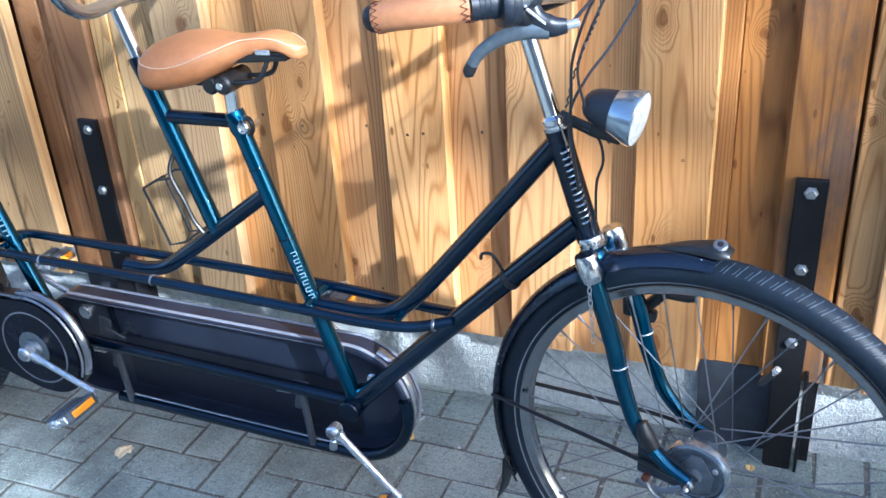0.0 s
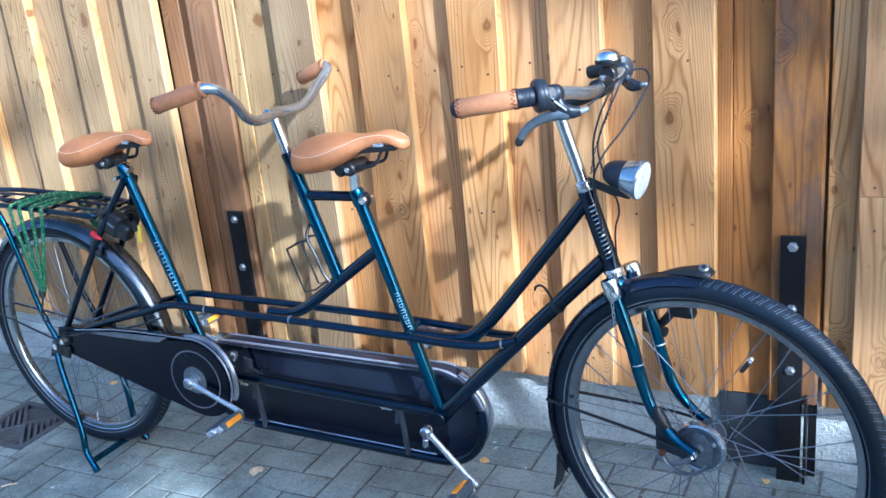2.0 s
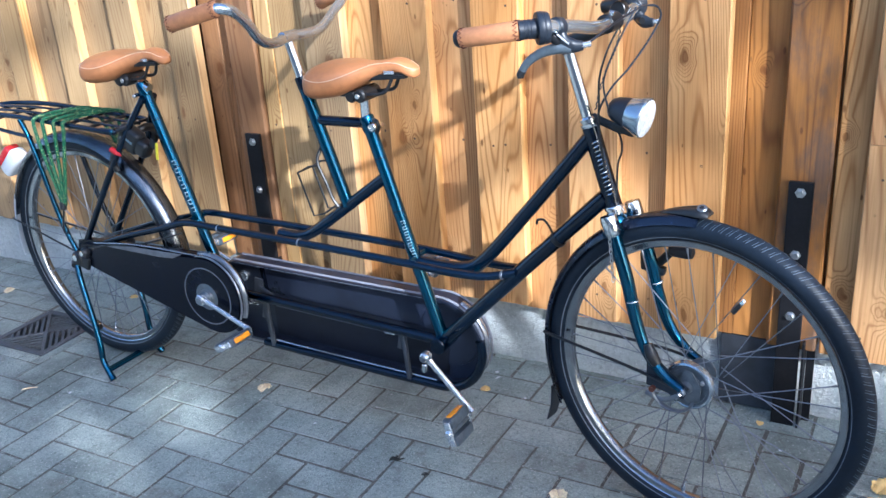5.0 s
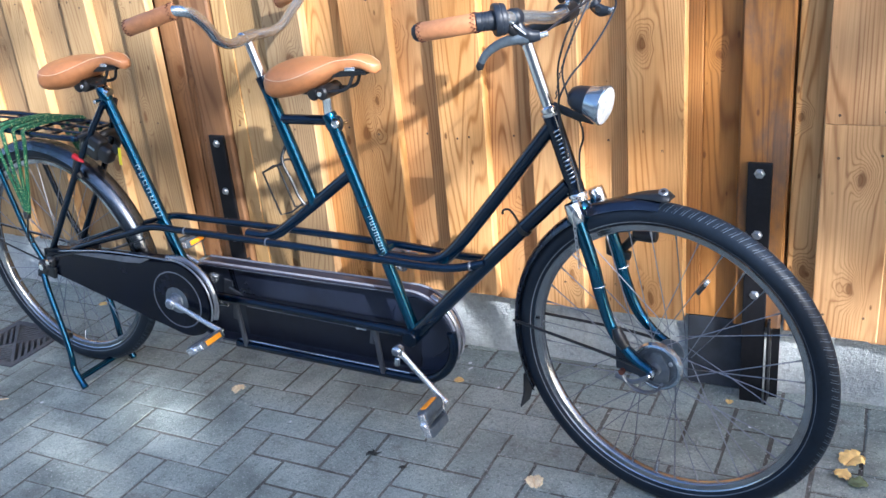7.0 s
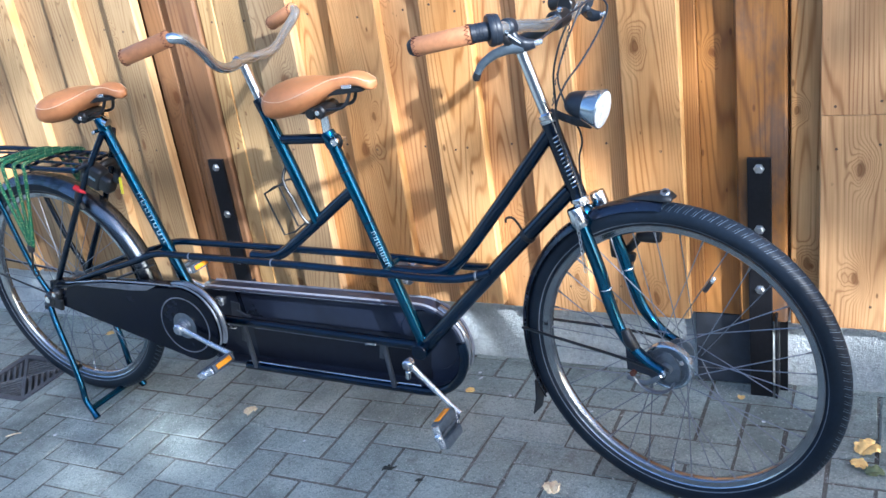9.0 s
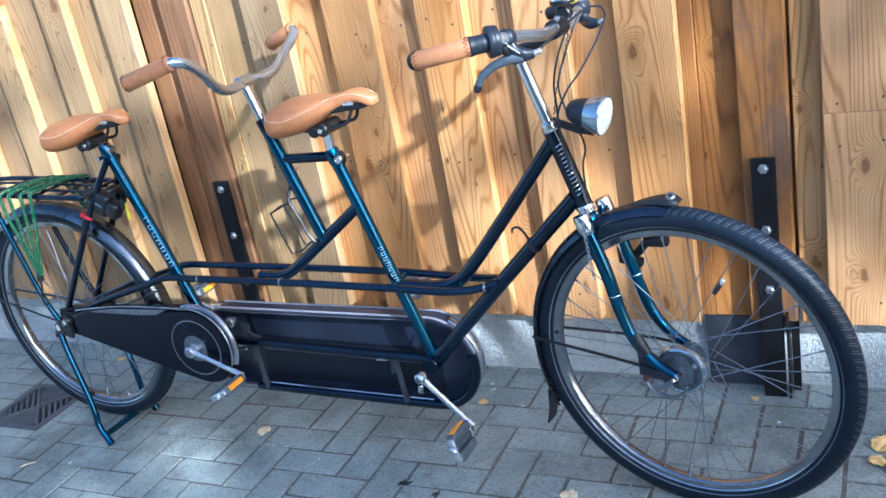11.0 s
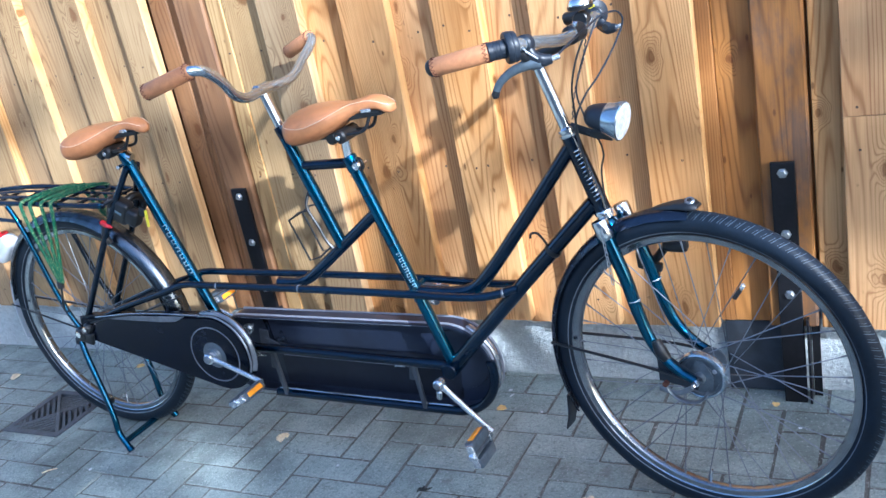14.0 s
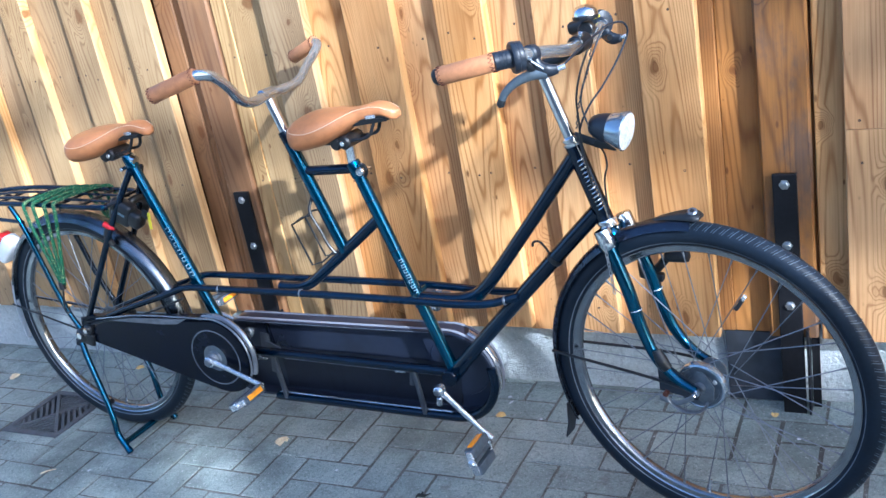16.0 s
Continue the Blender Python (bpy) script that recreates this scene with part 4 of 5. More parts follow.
part("cable_housing", tube([(1.659, 0.02, 1.119), (1.644, 0.0, 1.087), (1.627, -0.02, 1.043), (1.615, -0.03, 0.991), (1.614, -0.03, 0.943), (1.613, -0.028, 0.902), (1.625, -0.026, 0.80)], 0.0022, 8, 8), BLACK, cables)
part("cable_housing", tube([(1.667, 0.03, 1.120), (1.655, 0.0, 1.082), (1.637, -0.02, 1.034), (1.622, -0.026, 0.982), (1.631, -0.024, 0.932), (1.638, -0.02, 0.906)], 0.0020, 8, 8), SLATE, cables)
braid = [Vector(q) + 0.0016 * Vector((math.cos(n * 1.9), math.sin(n * 1.9), 0)) for n, q in enumerate(glide([(1.656, -0.02, 1.094), (1.645, -0.02, 1.049), (1.633, -0.025, 1.020), (1.618, -0.03, 0.975), (1.607, -0.03, 0.927)], 12))]
part("cable_housing", sweep(bmesh.new(), braid, 0.0014, 6), SLATE, cables, "braided grey cable")
part("lamp_wire", (tube([(1.625, -0.010, 0.891), (1.648, -0.010, 0.878), (1.656, -0.010, 0.844), (1.648, -0.012, 0.812), (1.650, -0.02, 0.735)], 0.0022, 8, 8)), BLACK, cables)
bm = bmesh.new()
coil = []
for i in range(150):
    t = i / 149
    p = HEAD_T.lerp(HEAD_B, 0.16 + 0.66 * t)
    w = t * math.tau * 13
    d = AXIS.cross(Vector((0, 1, 0)))
    coil.append(p - d * 0.012 + Vector((0, -0.017, 0)) + 0.0070 * (math.cos(w) * d + math.sin(w) * Vector((0, 1, 0))))
sweep(bm, coil, 0.0016, 6)
part("coil_spring", steered(bm), CHROME, cables, "coiled silver cable")
bm = bmesh.new()
for i in range(12):
    p = Vector((1.666, -0.070, 0.700)).lerp(Vector((1.676, -0.070, 0.575)), i / 12)
    loop = [p + Vector((0.0026 * math.cos(k * math.tau / 10) * (1 if i % 2 else 0.2), 0.0026 * math.cos(k * math.tau / 10) * (0.2 if i % 2 else 1), 0.0070 * math.sin(k * math.tau / 10))) for k in range(10)]
    sweep(bm, loop, 0.0010, 5, closed=True)
part("chain", forked(bm), ZINC, cables, "thin hanging ball chain")

# headlamp, steered
LA, LB = Vector((1.628, 0.004, 0.928)), Vector((1.706, 0.004, 0.912))
lampshell = part("headlamp", steered(turned([(0.004, -0.003), (0.012, -0.001), (0.019, 0.004), (0.0245, 0.014), (0.0285, 0.030), (0.0310, 0.044)], along(LA, LB), 40)), SLATE, tandem, "black and chrome headlamp with a clear lens")
part("chrome_ring", steered(turned([(0.0315, 0.044), (0.0335, 0.047), (0.0370, 0.062), (0.0405, 0.072), (0.0412, 0.079), (0.0390, 0.081)], along(LA, LB), 40)), LAMP_RING, lampshell, "clear grey lamp ring")
bm = turned([(0.0390, 0.0805), (0.033, 0.0835), (0.020, 0.0855), (0.0005, 0.086)], along(LA, LB), 40)
part("lens", steered(bm), LENS, lampshell, "bright ribbed lamp lens")
part("lamp_bracket", steered(join(tube([(1.590, 0, 0.905), (1.625, 0, 0.893), (1.655, 0.002, 0.884), (1.668, 0.004, 0.890)], 0.009, 10, 5, 0.6), moved(block((0.05, 0.022, 0.018), None, 0.004), pose(1.660, 0.004, 0.886, 0, 12)))), BLACK, lampshell, "black lamp bracket")


# saddles and posts
def saddle(nose, post, L):
    """nose: tip of the saddle; post: top of the seat tube."""
    nx, nz = nose
    W = 0.084
    bm = bmesh.new()
    n, k = 30, 28
    rows = []
    for i in range(n + 1):
        t = i / n                                     # 0 at the back, 1 at the tip
        x = nx - L + L * t
        half = W * (1 - 1 / (1 + math.exp(-(t - 0.43) * 11.0))) + 0.0245
        if t < 0.16:
            half *= max(0.05, math.sqrt(1 - ((0.16 - t) / 0.16) ** 2 * 0.9975))
        if t > 0.86:
            half *= max(0.06, math.sqrt(1 - ((t - 0.86) / 0.14) ** 2 * 0.996))
        topz = nz + 0.026 - 0.004 * math.cos(t * math.pi * 1.2) + 0.003 * math.sin(t * math.pi) ** 2 + 0.008 * math.exp(-((t - 0.80) / 0.13) ** 2) - 0.004 * math.exp(-((t - 0.5) / 0.14) ** 2) - 0.012 * max(0.0, t - 0.88) / 0.12 - 0.020 * (max(0.0, 0.12 - t) / 0.12) ** 2
        deep = 0.082 - 0.050 / (1 + math.exp(-(t - 0.45) * 13))
        if t < 0.14:
            deep *= 0.30 + 0.70 * math.sqrt(max(0.0, 1 - ((0.14 - t) / 0.14) ** 2))
        if t > 0.92:
            deep *= 1 - 0.55 * ((t - 0.92) / 0.08) ** 2
        row = []
        for j in range(k):
            ang = math.tau * (j + 0.5) / k - math.pi
            sn, cs = math.sin(ang), math.cos(ang)
            y = half * math.copysign(abs(sn) ** 0.85, sn)
            z = topz - deep * (0.5 - 0.5 * math.copysign(abs(cs) ** 0.75, cs))
            z -= 0.004 * math.exp(-(y / 0.010) ** 2) * (1 if 0.08 < t < 0.75 and cs > 0 else 0)
            row.append(bm.verts.new((x, y, z)))
        rows.append(row)
    for p, q in zip(rows, rows[1:]):
        for j in range(k):
            bm.faces.new((p[j], p[(j + 1) % k], q[(j + 1) % k], q[j]))
    bm.faces.new(rows[0][::-1])
    bm.faces.new(rows[-1])
    bmesh.ops.recalc_face_normals(bm, faces=bm.faces)
    seam = [[], []]
    for i in range(2, n):
        t = i / n
        jj = 9.8 - 2.8 * math.sin(t / 0.62 * math.pi) if t < 0.62 else 9.8 - 1.5 * math.sin((t - 0.62) / 0.38 * math.pi * 0.9)
        for side_ in (0, 1):
            j0 = int(jj)
            f = jj - j0
            ja, jb = (j0, j0 + 1) if side_ == 0 else (k - 1 - j0, k - 2 - j0)
            c = rows[i][ja].co.lerp(rows[i][jb].co, f)
            seam[side_].append(c + Vector((0, (c.y > 0) * 0.0012 - (c.y < 0) * 0.0012, 0.0010)))
    sd = part("saddle", bm, LEATHER, tandem, "tan leather saddle with pale stitching")
    for line in seam:
        part("stitching", sweep(bmesh.new(), line, 0.0009, 6), THREAD, sd, "pale curved stitching")
    part("badge", block((0.030, 0.0022, 0.008), pose(nx - 0.066, -0.0275, nz + 0.010, 0, -4, -6), 0.0008), ALU, sd, "small silver badge plate")
    part("badge", block((0.030, 0.0022, 0.008), pose(nx - 0.066, 0.0275, nz + 0.010, 0, -4, 6), 0.0008), ALU, sd)
    base = [(nx - L + 0.020, nz - 0.016), (nx - L + 0.05, nz - 0.034), (nx - 0.12, nz - 0.012), (nx - 0.03, nz - 0.004), (nx - 0.03, nz + 0.008), (nx - L + 0.03, nz + 0.008)]
    part("saddle_base", plate(base, -0.024, 0.024, 0.004), BLACK, sd, "black plastic saddle underside")
    for s in (-1, 1):
        part("rail", tube([(nx - L + 0.030, s * 0.052, nz - 0.022), (nx - L + 0.075, s * 0.032, nz - 0.046), (nx - 0.135, s * 0.022, nz - 0.045), (nx - 0.085, s * 0.020, nz - 0.036), (nx - 0.066, s * 0.014, nz - 0.004)], 0.0042, 8, 5), BLACK, sd, "black steel rail")
        part("bumper", rod((nx - L + 0.022, s * 0.052, nz - 0.026), (nx - L + 0.056, s * 0.046, nz - 0.040), 0.012, 0.009, bev=0.003), BLACK, sd)
    part("saddle_clamp", join(rod((nx - 0.150, -0.036, nz - 0.047), (nx - 0.150, 0.036, nz - 0.047), 0.017, bev=0.004, sides=18), rod((nx - 0.176, -0.034, nz - 0.050), (nx - 0.176, 0.034, nz - 0.050), 0.016, bev=0.004)), BLACK, sd, "black saddle clamp")
    part("clamp_bolt", rod((nx - 0.150, -0.036, nz - 0.047), (nx - 0.150, -0.042, nz - 0.047), 0.0065, bev=0.001), CHROME, sd)
    d = Vector((nx - 0.158, 0, nz - 0.044))
    part("seat_post", rod(post + (post - d).normalized() * 0.03, d, 0.0125, sides=20), CHROME, sd, "chrome seat post")
    return sd


saddle((1.178, 0.968), SEAT_F, 0.288)
saddle((0.396, 0.964), SEAT_R, 0.272)

# the rear handlebar
rstem = part("rear_stem", rod((0.840, 0, 0.938), (0.811, 0, 1.036), 0.0125, sides=20), CHROME, tandem, "chrome stem of the rear handlebar")
part("bar_clamp", rod((0.812, -0.026, 1.044), (0.812, 0.026, 1.044), 0.0152, bev=0.003, sides=20), BAR_ALU, rstem)
nearr = [(0.810, 0, 1.044), (0.826, -0.050, 1.043), (0.832, -0.092, 1.046), (0.836, -0.130, 1.064), (0.848, -0.168, 1.098), (0.857, -0.205, 1.126), (0.860, -0.235, 1.143), (0.846, -0.262, 1.1505), (0.740, -0.288, 1.122)]
farr = [(0.822, 0.050, 1.043), (0.826, 0.100, 1.045), (0.824, 0.135, 1.056), (0.818, 0.180, 1.078), (0.816, 0.220, 1.098), (0.810, 0.248, 1.114), (0.790, 0.262, 1.118), (0.700, 0.288, 1.084)]
rbar = part("rear_handlebar", tube(farr[::-1] + nearr, 0.0122, 16, 5), BAR_ALU, tandem, "raised chrome handlebar of the rear rider")
grip(rbar, (0.729, -0.2905, 1.1195), (0.848, -0.2615, 1.1510), 0.0180, Matrix(), False)
grip(rbar, (0.690, 0.2910, 1.0800), (0.798, 0.2600, 1.1190), 0.0175, Matrix(), False)


# cranks and pedals
def crank(c, y, end, mat=ALU, boss=0.0165, reach=0.030):
    c, end = Vector((c.x, y, c.z)), Vector(end)
    cr = part("crank", tube([c, c.lerp(end, 0.15), c.lerp(end, 0.85), end], [0.0125, 0.0085, 0.0075, 0.0105], 14, 4, 0.8), mat, tandem, "polished aluminium crank")
    s = -1 if y < 0 else 1
    part("crank_boss", rod(c + Vector((0, -s * reach, 0)), c + Vector((0, s * 0.014, 0)), boss, bev=0.003, sides=24), mat, cr)
    part("dust_cap", rod(c + Vector((0, s * 0.010, 0)), c + Vector((0, s * 0.018, 0)), boss * 0.7, bev=0.002, sides=20), DULL_ALU, cr)
    return cr


def pedal(c, s, tilt):
    """A grey pedal whose spindle runs outward from the crank's end c."""
    m = Matrix.Translation(Vector(c) + Vector((0, s * 0.010, 0))) @ Matrix.Rotation(radians(tilt), 4, "Y")
    pd = part("pedal", moved(rod((0, 0, 0), (0, s * 0.098, 0), 0.0080, bev=0.001), m), PEDAL, tandem, "grey pedal with amber reflectors")
    for e in (-1, 1):
        part("tread_block", moved(block((0.026, 0.078, 0.027), pose(e * 0.023, s * 0.055, 0), 0.005), m), PEDAL, pd)
        part("reflector", moved(block((0.003, 0.056, 0.014), pose(e * 0.0370, s * 0.055, 0), 0.0008), m), AMBER, pd, "amber pedal reflector")
    for yy in (0.014, 0.096):
        part("end_plate", moved(block((0.062, 0.008, 0.018), pose(0, s * yy, 0), 0.003), m), ALU, pd, "bright pedal end plate")
    part("pedal_cap", moved(rod((0, s * 0.096, 0), (0, s * 0.106, 0), 0.0105, bev=0.003), m), ALU, pd)
    return pd


END_R, END_F = Vector((0.636, -0.104, 0.268)), Vector((1.312, -0.092, 0.180))
crank(BB_R, -0.098, END_R)
crank(BB_F, -0.088, END_F, ALU, 0.0125, 0.012)
part("crank_eye", rod(BB_F + Vector((0.002, -0.080, 0)), BB_F + Vector((0.002, -0.101, 0)), 0.0135, bev=0.004, sides=28), LAMP_RING, tandem, "chrome crank eye")
pedal(END_R, -1, -28)
pedal(END_F, -1, 76)
ER2, EF2 = 2 * Vector((BB_R.x, 0, BB_R.z)) - END_R, 2 * Vector((BB_F.x, 0, BB_F.z)) - END_F
crank(BB_R, 0.098, ER2)
crank(BB_F, 0.098, EF2)
pedal(ER2, 1, -10)
pedal(EF2, 1, 5)
part("cotter", rod((1.190, -0.094, 0.285), (1.186, -0.094, 0.262), 0.0075, bev=0.002), CHROME, tandem, "chrome cotter pin")


# chain cases
def capsule(c0, r0, c1, r1, n=26):
    """The outline (x, z) round two circles, c0 at the back."""
    d = math.hypot(c1[0] - c0[0], c1[1] - c0[1])
    base = math.atan2(c1[1] - c0[1], c1[0] - c0[0])
    g = math.acos((r0 - r1) / d)
    out = [(c1[0] + r1 * math.cos(a), c1[1] + r1 * math.sin(a)) for a in (base + g - 2 * g * i / n for i in range(n + 1))]
    out += [(c0[0] + r0 * math.cos(a), c0[1] + r0 * math.sin(a)) for a in (base - g - (math.tau - 2 * g) * i / n for i in range(n + 1))]
    return out


rc = capsule((-0.012, 0.383), 0.044, (0.478, 0.333), 0.119)
rcase = part("rear_chaincase", plate(rc, -0.082, -0.040, 0.010), CASE, tandem, "black plastic rear chaincase with a grey ring")
part("ring_mark", turned([(0.0828, 0), (0.0828, 0.0012), (0.0865, 0.0012), (0.0865, 0)], Matrix.Translation((BB_R.x + 0.004, -0.0815, BB_R.z + 0.002)) @ SIDE, 64, True), RING, rcase, "thin grey ring")
part("hub_cover", turned([(0.040, 0), (0.040, 0.001), (0.037, 0.0015), (0.036, 0.001), (0.024, 0.001), (0.022, 0.006), (0.016, 0.006)], Matrix.Translation((BB_R.x + 0.002, -0.0815, BB_R.z)) @ SIDE, 40), DRUM, rcase, "grey crank cover")
for y, r, mt in ((-0.0810, 0.0030, CASE_EDGE), (-0.0640, 0.0090, CASE_EDGE)):
    edge = [Vector((0.478 + 0.1185 * math.cos(a), y, 0.333 + 0.1185 * math.sin(a))) for a in (radians(104 - 5 * i) for i in range(27))]
    part("edge_strip", sweep(bmesh.new(), edge, r, 8), mt, rcase, "shiny clear edge strip")
part("top_strip", tube([(0.03, -0.080, 0.426), (0.22, -0.080, 0.447), (0.455, -0.080, 0.4505)], 0.0028, 8), CASE_EDGE, rcase)
part("case_shoulder", plate([(0.06, 0.424), (0.20, 0.440), (0.40, 0.446), (0.36, 0.428), (0.30, 0.424), (0.18, 0.424)], -0.0855, -0.080, 0.0025), RING, rcase, "scuffed lighter shoulder")

fc = capsule((0.500, 0.272), 0.124, (1.156, 0.272), 0.1265)
fcase = part("front_chaincase", plate(fc, 0.078, 0.086, 0.003), CASE_FRONT, tandem, "black front chaincase, open towards the frame")
line = [Vector((x, 0, z)) for x, z in capsule((0.500, 0.272), 0.122, (1.156, 0.272), 0.1245, 30)]
bm = bmesh.new()
rows = []
for y, f in ((0.086, 1.0), (0.036, 1.0), (0.032, 0.985), (0.032, 0.93), (0.036, 0.925), (0.036, 0.97), (0.082, 0.975)):
    rows.append([bm.verts.new((x, y, z)) for x, z in capsule((0.500, 0.272), 0.124 * f, (1.156, 0.272), 0.1265 * f, 30)])
for p, q in zip(rows, rows[1:]):
    for k in range(len(p)):
        bm.faces.new((p[k], p[(k + 1) % len(p)], q[(k + 1) % len(p)], q[k]))
part("case_rim", bm, CASE_FRONT, fcase, "dark rolled rim")
part("edge_strip", tube([(0.47, 0.034, 0.3895), (0.80, 0.034, 0.3905), (1.150, 0.034, 0.3925)], 0.0022, 8), STRIP, fcase)
tops = [Vector((0.47, 0.040, 0.3965)), Vector((0.80, 0.040, 0.3975)), Vector((1.150, 0.040, 0.3992))] + [Vector((1.156 + 0.1275 * math.cos(a), 0.040, 0.272 + 0.1275 * math.sin(a))) for a in (radians(84 - 7 * i) for i in range(17))]
bm = bmesh.new()
sweep(bm, tops, 0.0036, 8, True)
part("edge_strip", bm, STRIP, fcase, "shiny edge strip")
part("edge_strip", sweep(bmesh.new(), [Vector((p.x, 0.080, p.z)) for p in tops], 0.0032, 8), STRIP, fcase, "shiny edge strip")
part("edge_strip", sweep(bmesh.new(), [Vector((p.x, 0.060, p.z)) for p in tops[6:]], 0.0052, 10, True, 2.0), CASE_EDGE, fcase, "broad clear end of the edge strip")
part("inner_panel", plate([(0.57, 0.160), (1.15, 0.156), (1.17, 0.285), (0.57, 0.290)], 0.072, 0.078, 0.002), INNER, fcase, "matt black lower inner panel")
part("panel_seam", tube([(0.58, 0.0715, 0.252), (0.86, 0.0715, 0.247), (1.14, 0.0715, 0.243)], 0.0011, 6), RING, fcase)
part("dent", moved(block((0.012, 0.010, 0.10), None, 0.004), pose(0.545, 0.074, 0.335, 0, -6)), CASE, fcase)
part("chainwheel_cover", turned([(0.088, 0.0), (0.086, 0.004), (0.060, 0.006), (0.04, 0.005)], Matrix.Translation((1.160, 0.078, 0.275)) @ SIDE, 48), CASE_FRONT, fcase)
railpts = [Vector((0.56, 0.030, 0.1515)), Vector((0.80, 0.030, 0.1490)), Vector((1.150, 0.030, 0.1470))] + [Vector((1.156 + 0.1245 * math.cos(a), 0.030, 0.272 + 0.1245 * math.sin(a))) for a in (radians(-84 + 9 * i) for i in range(12))]
part("lower_rail", sweep(bmesh.new(), railpts, 0.0125, 12), PAINT_SHADED, fcase, "dark blue tubular lower edge")
part("rail_line", tube([(0.57, 0.030, 0.1655), (0.80, 0.030, 0.1630), (1.14, 0.030, 0.1612)], 0.0026, 6), CASE_EDGE, fcase, "pale scuffed inner edge")
for x in (0.588, 1.052):
    part("case_bracket", join(block((0.013, 0.010, 0.150), pose(x + 0.004, 0.022, 0.225, 0, -4), 0.002), block((0.034, 0.030, 0.008), pose(x, 0.012, 0.300), 0.002), block((0.014, 0.012, 0.060), pose(x - 0.012, 0.030, 0.262, 0, 12), 0.002)), STEEL_GREY, fcase, "black bracket between tube and chaincase")
    part("bracket_clip", join(block((0.030, 0.012, 0.008), pose(x - 0.030, 0.010, 0.286), 0.002), block((0.007, 0.012, 0.022), pose(x - 0.044, 0.010, 0.292), 0.001)), ALU, fcase, "bright bent bracket clip")
part("stay_plate", join(block((0.030, 0.006, 0.046), pose(0.560, 0.034, 0.330, 0, 10), 0.002), block((0.050, 0.006, 0.010), pose(0.588, 0.030, 0.318, 0, 24), 0.002)), STEEL_GREY, fcase, "small grey stay plate")

# kickstand
stand = part("kickstand", tube([(-0.062, -0.088, 0.345), (-0.045, -0.100, 0.300), (0.010, -0.125, 0.150), (0.024, -0.134, 0.095), (0.030, -0.140, 0.055), (0.064, -0.147, 0.008)], 0.0095, 12, 6), PAINT, tandem, "petrol-blue two-legged kickstand")
part("leg", tube([(-0.062, 0.088, 0.345), (-0.045, 0.090, 0.300), (0.010, 0.070, 0.150), (0.030, 0.058, 0.055), (0.068, 0.049, 0.008)], 0.0095, 12, 6), PAINT, stand)
part("crossbar", rod((0.050, -0.144, 0.028), (0.052, 0.052, 0.028), 0.0095), PAINT, stand)
part("foot", rod((0.060, -0.146, 0.012), (0.072, -0.149, 0.0), 0.0105, bev=0.002), PAINT, stand)
part("foot", rod((0.064, 0.050, 0.020), (0.074, 0.052, 0.0), 0.0105, bev=0.002), PAINT, stand)
part("stop", rod((0.004, -0.10, 0.150), (0.004, -0.125, 0.150), 0.009, bev=0.002), BLACK, stand)
for s in (-1, 1):
    hub_lump = join(rod((-0.046, s * 0.078, 0.368), (-0.046, s * 0.098, 0.368), 0.024, bev=0.005, sides=20), rod((-0.012, s * 0.078, 0.390), (-0.012, s * 0.094, 0.390), 0.017, bev=0.004, sides=16), rod((-0.074, s * 0.080, 0.352), (-0.060, s * 0.094, 0.340), 0.014, bev=0.004, sides=14), moved(block((0.070, 0.014, 0.040), None, 0.006, 3), pose(-0.036, s * 0.088, 0.360, 0, 14)))
    part("pivot_plate", hub_lump, BLACK, stand, "black axle bracket")
part("axle_nut", rod((-0.040, -0.094, 0.375), (-0.040, -0.108, 0.375), 0.0105, sides=6), CHROME, stand)
part("axle_nut", rod((-0.010, -0.094, 0.392), (-0.010, -0.104, 0.392), 0.008, sides=6), CHROME, stand)

# carrier
loop = [(0.205, -0.060, 0.788), (0.19, -0.070, 0.789), (0.0, -0.073, 0.797), (-0.25, -0.073, 0.806), (-0.40, -0.070, 0.800), (-0.45, -0.045, 0.797), (-0.46, 0, 0.796), (-0.45, 0.045, 0.797), (-0.40, 0.070, 0.800), (-0.25, 0.073, 0.806), (0.0, 0.073, 0.797), (0.19, 0.070, 0.789), (0.205, 0.060, 0.788)]
car = part("carrier", tube(loop, 0.0078, 10, 5), PAINT_SHADED, tandem, "blue tubular luggage carrier", m=Matrix.Translation((0, 0, -0.011)))
part("rail_cap", rod((0.155, -0.0715, 0.7905), (0.202, -0.066, 0.788), 0.0092, bev=0.002), PAINT, car)
for x in (0.20, 0.10, 0.0, -0.10, -0.20, -0.30, -0.40):
    part("cross_bar", rod((x, -0.070, 0.793), (x, 0.070, 0.793), 0.0045), PAINT_SHADED, car)
for y in (-0.025, 0.025):
    part("centre_rail", tube([(0.205, y, 0.790), (0.0, y, 0.799), (-0.25, y, 0.808), (-0.45, y, 0.798)], 0.0045, 8, 4), PAINT_SHADED, car)
for s in (-1, 1):
    # near strut in the lit paint, far strut in the shaded copy
    part("strut", tube([(-0.195, s * 0.073, 0.797), (-0.170, s * 0.074, 0.745), (-0.105, s * 0.078, 0.500), (-0.075, s * 0.080, 0.430), (-0.050, s * 0.080, 0.385)], 0.0078, 10, 5), PAINT if s < 0 else PAINT_SHADED, car)
    part("strut", tube([(0.20, s * 0.062, 0.788), (0.235, s * 0.045, 0.80)], 0.006, 8), BLACK, car)
    part("lower_rail", tube([(-0.16, s * 0.073, 0.745), (-0.34, s * 0.073, 0.765), (-0.43, s * 0.070, 0.795)], 0.006, 8, 5), PAINT_SHADED, car)

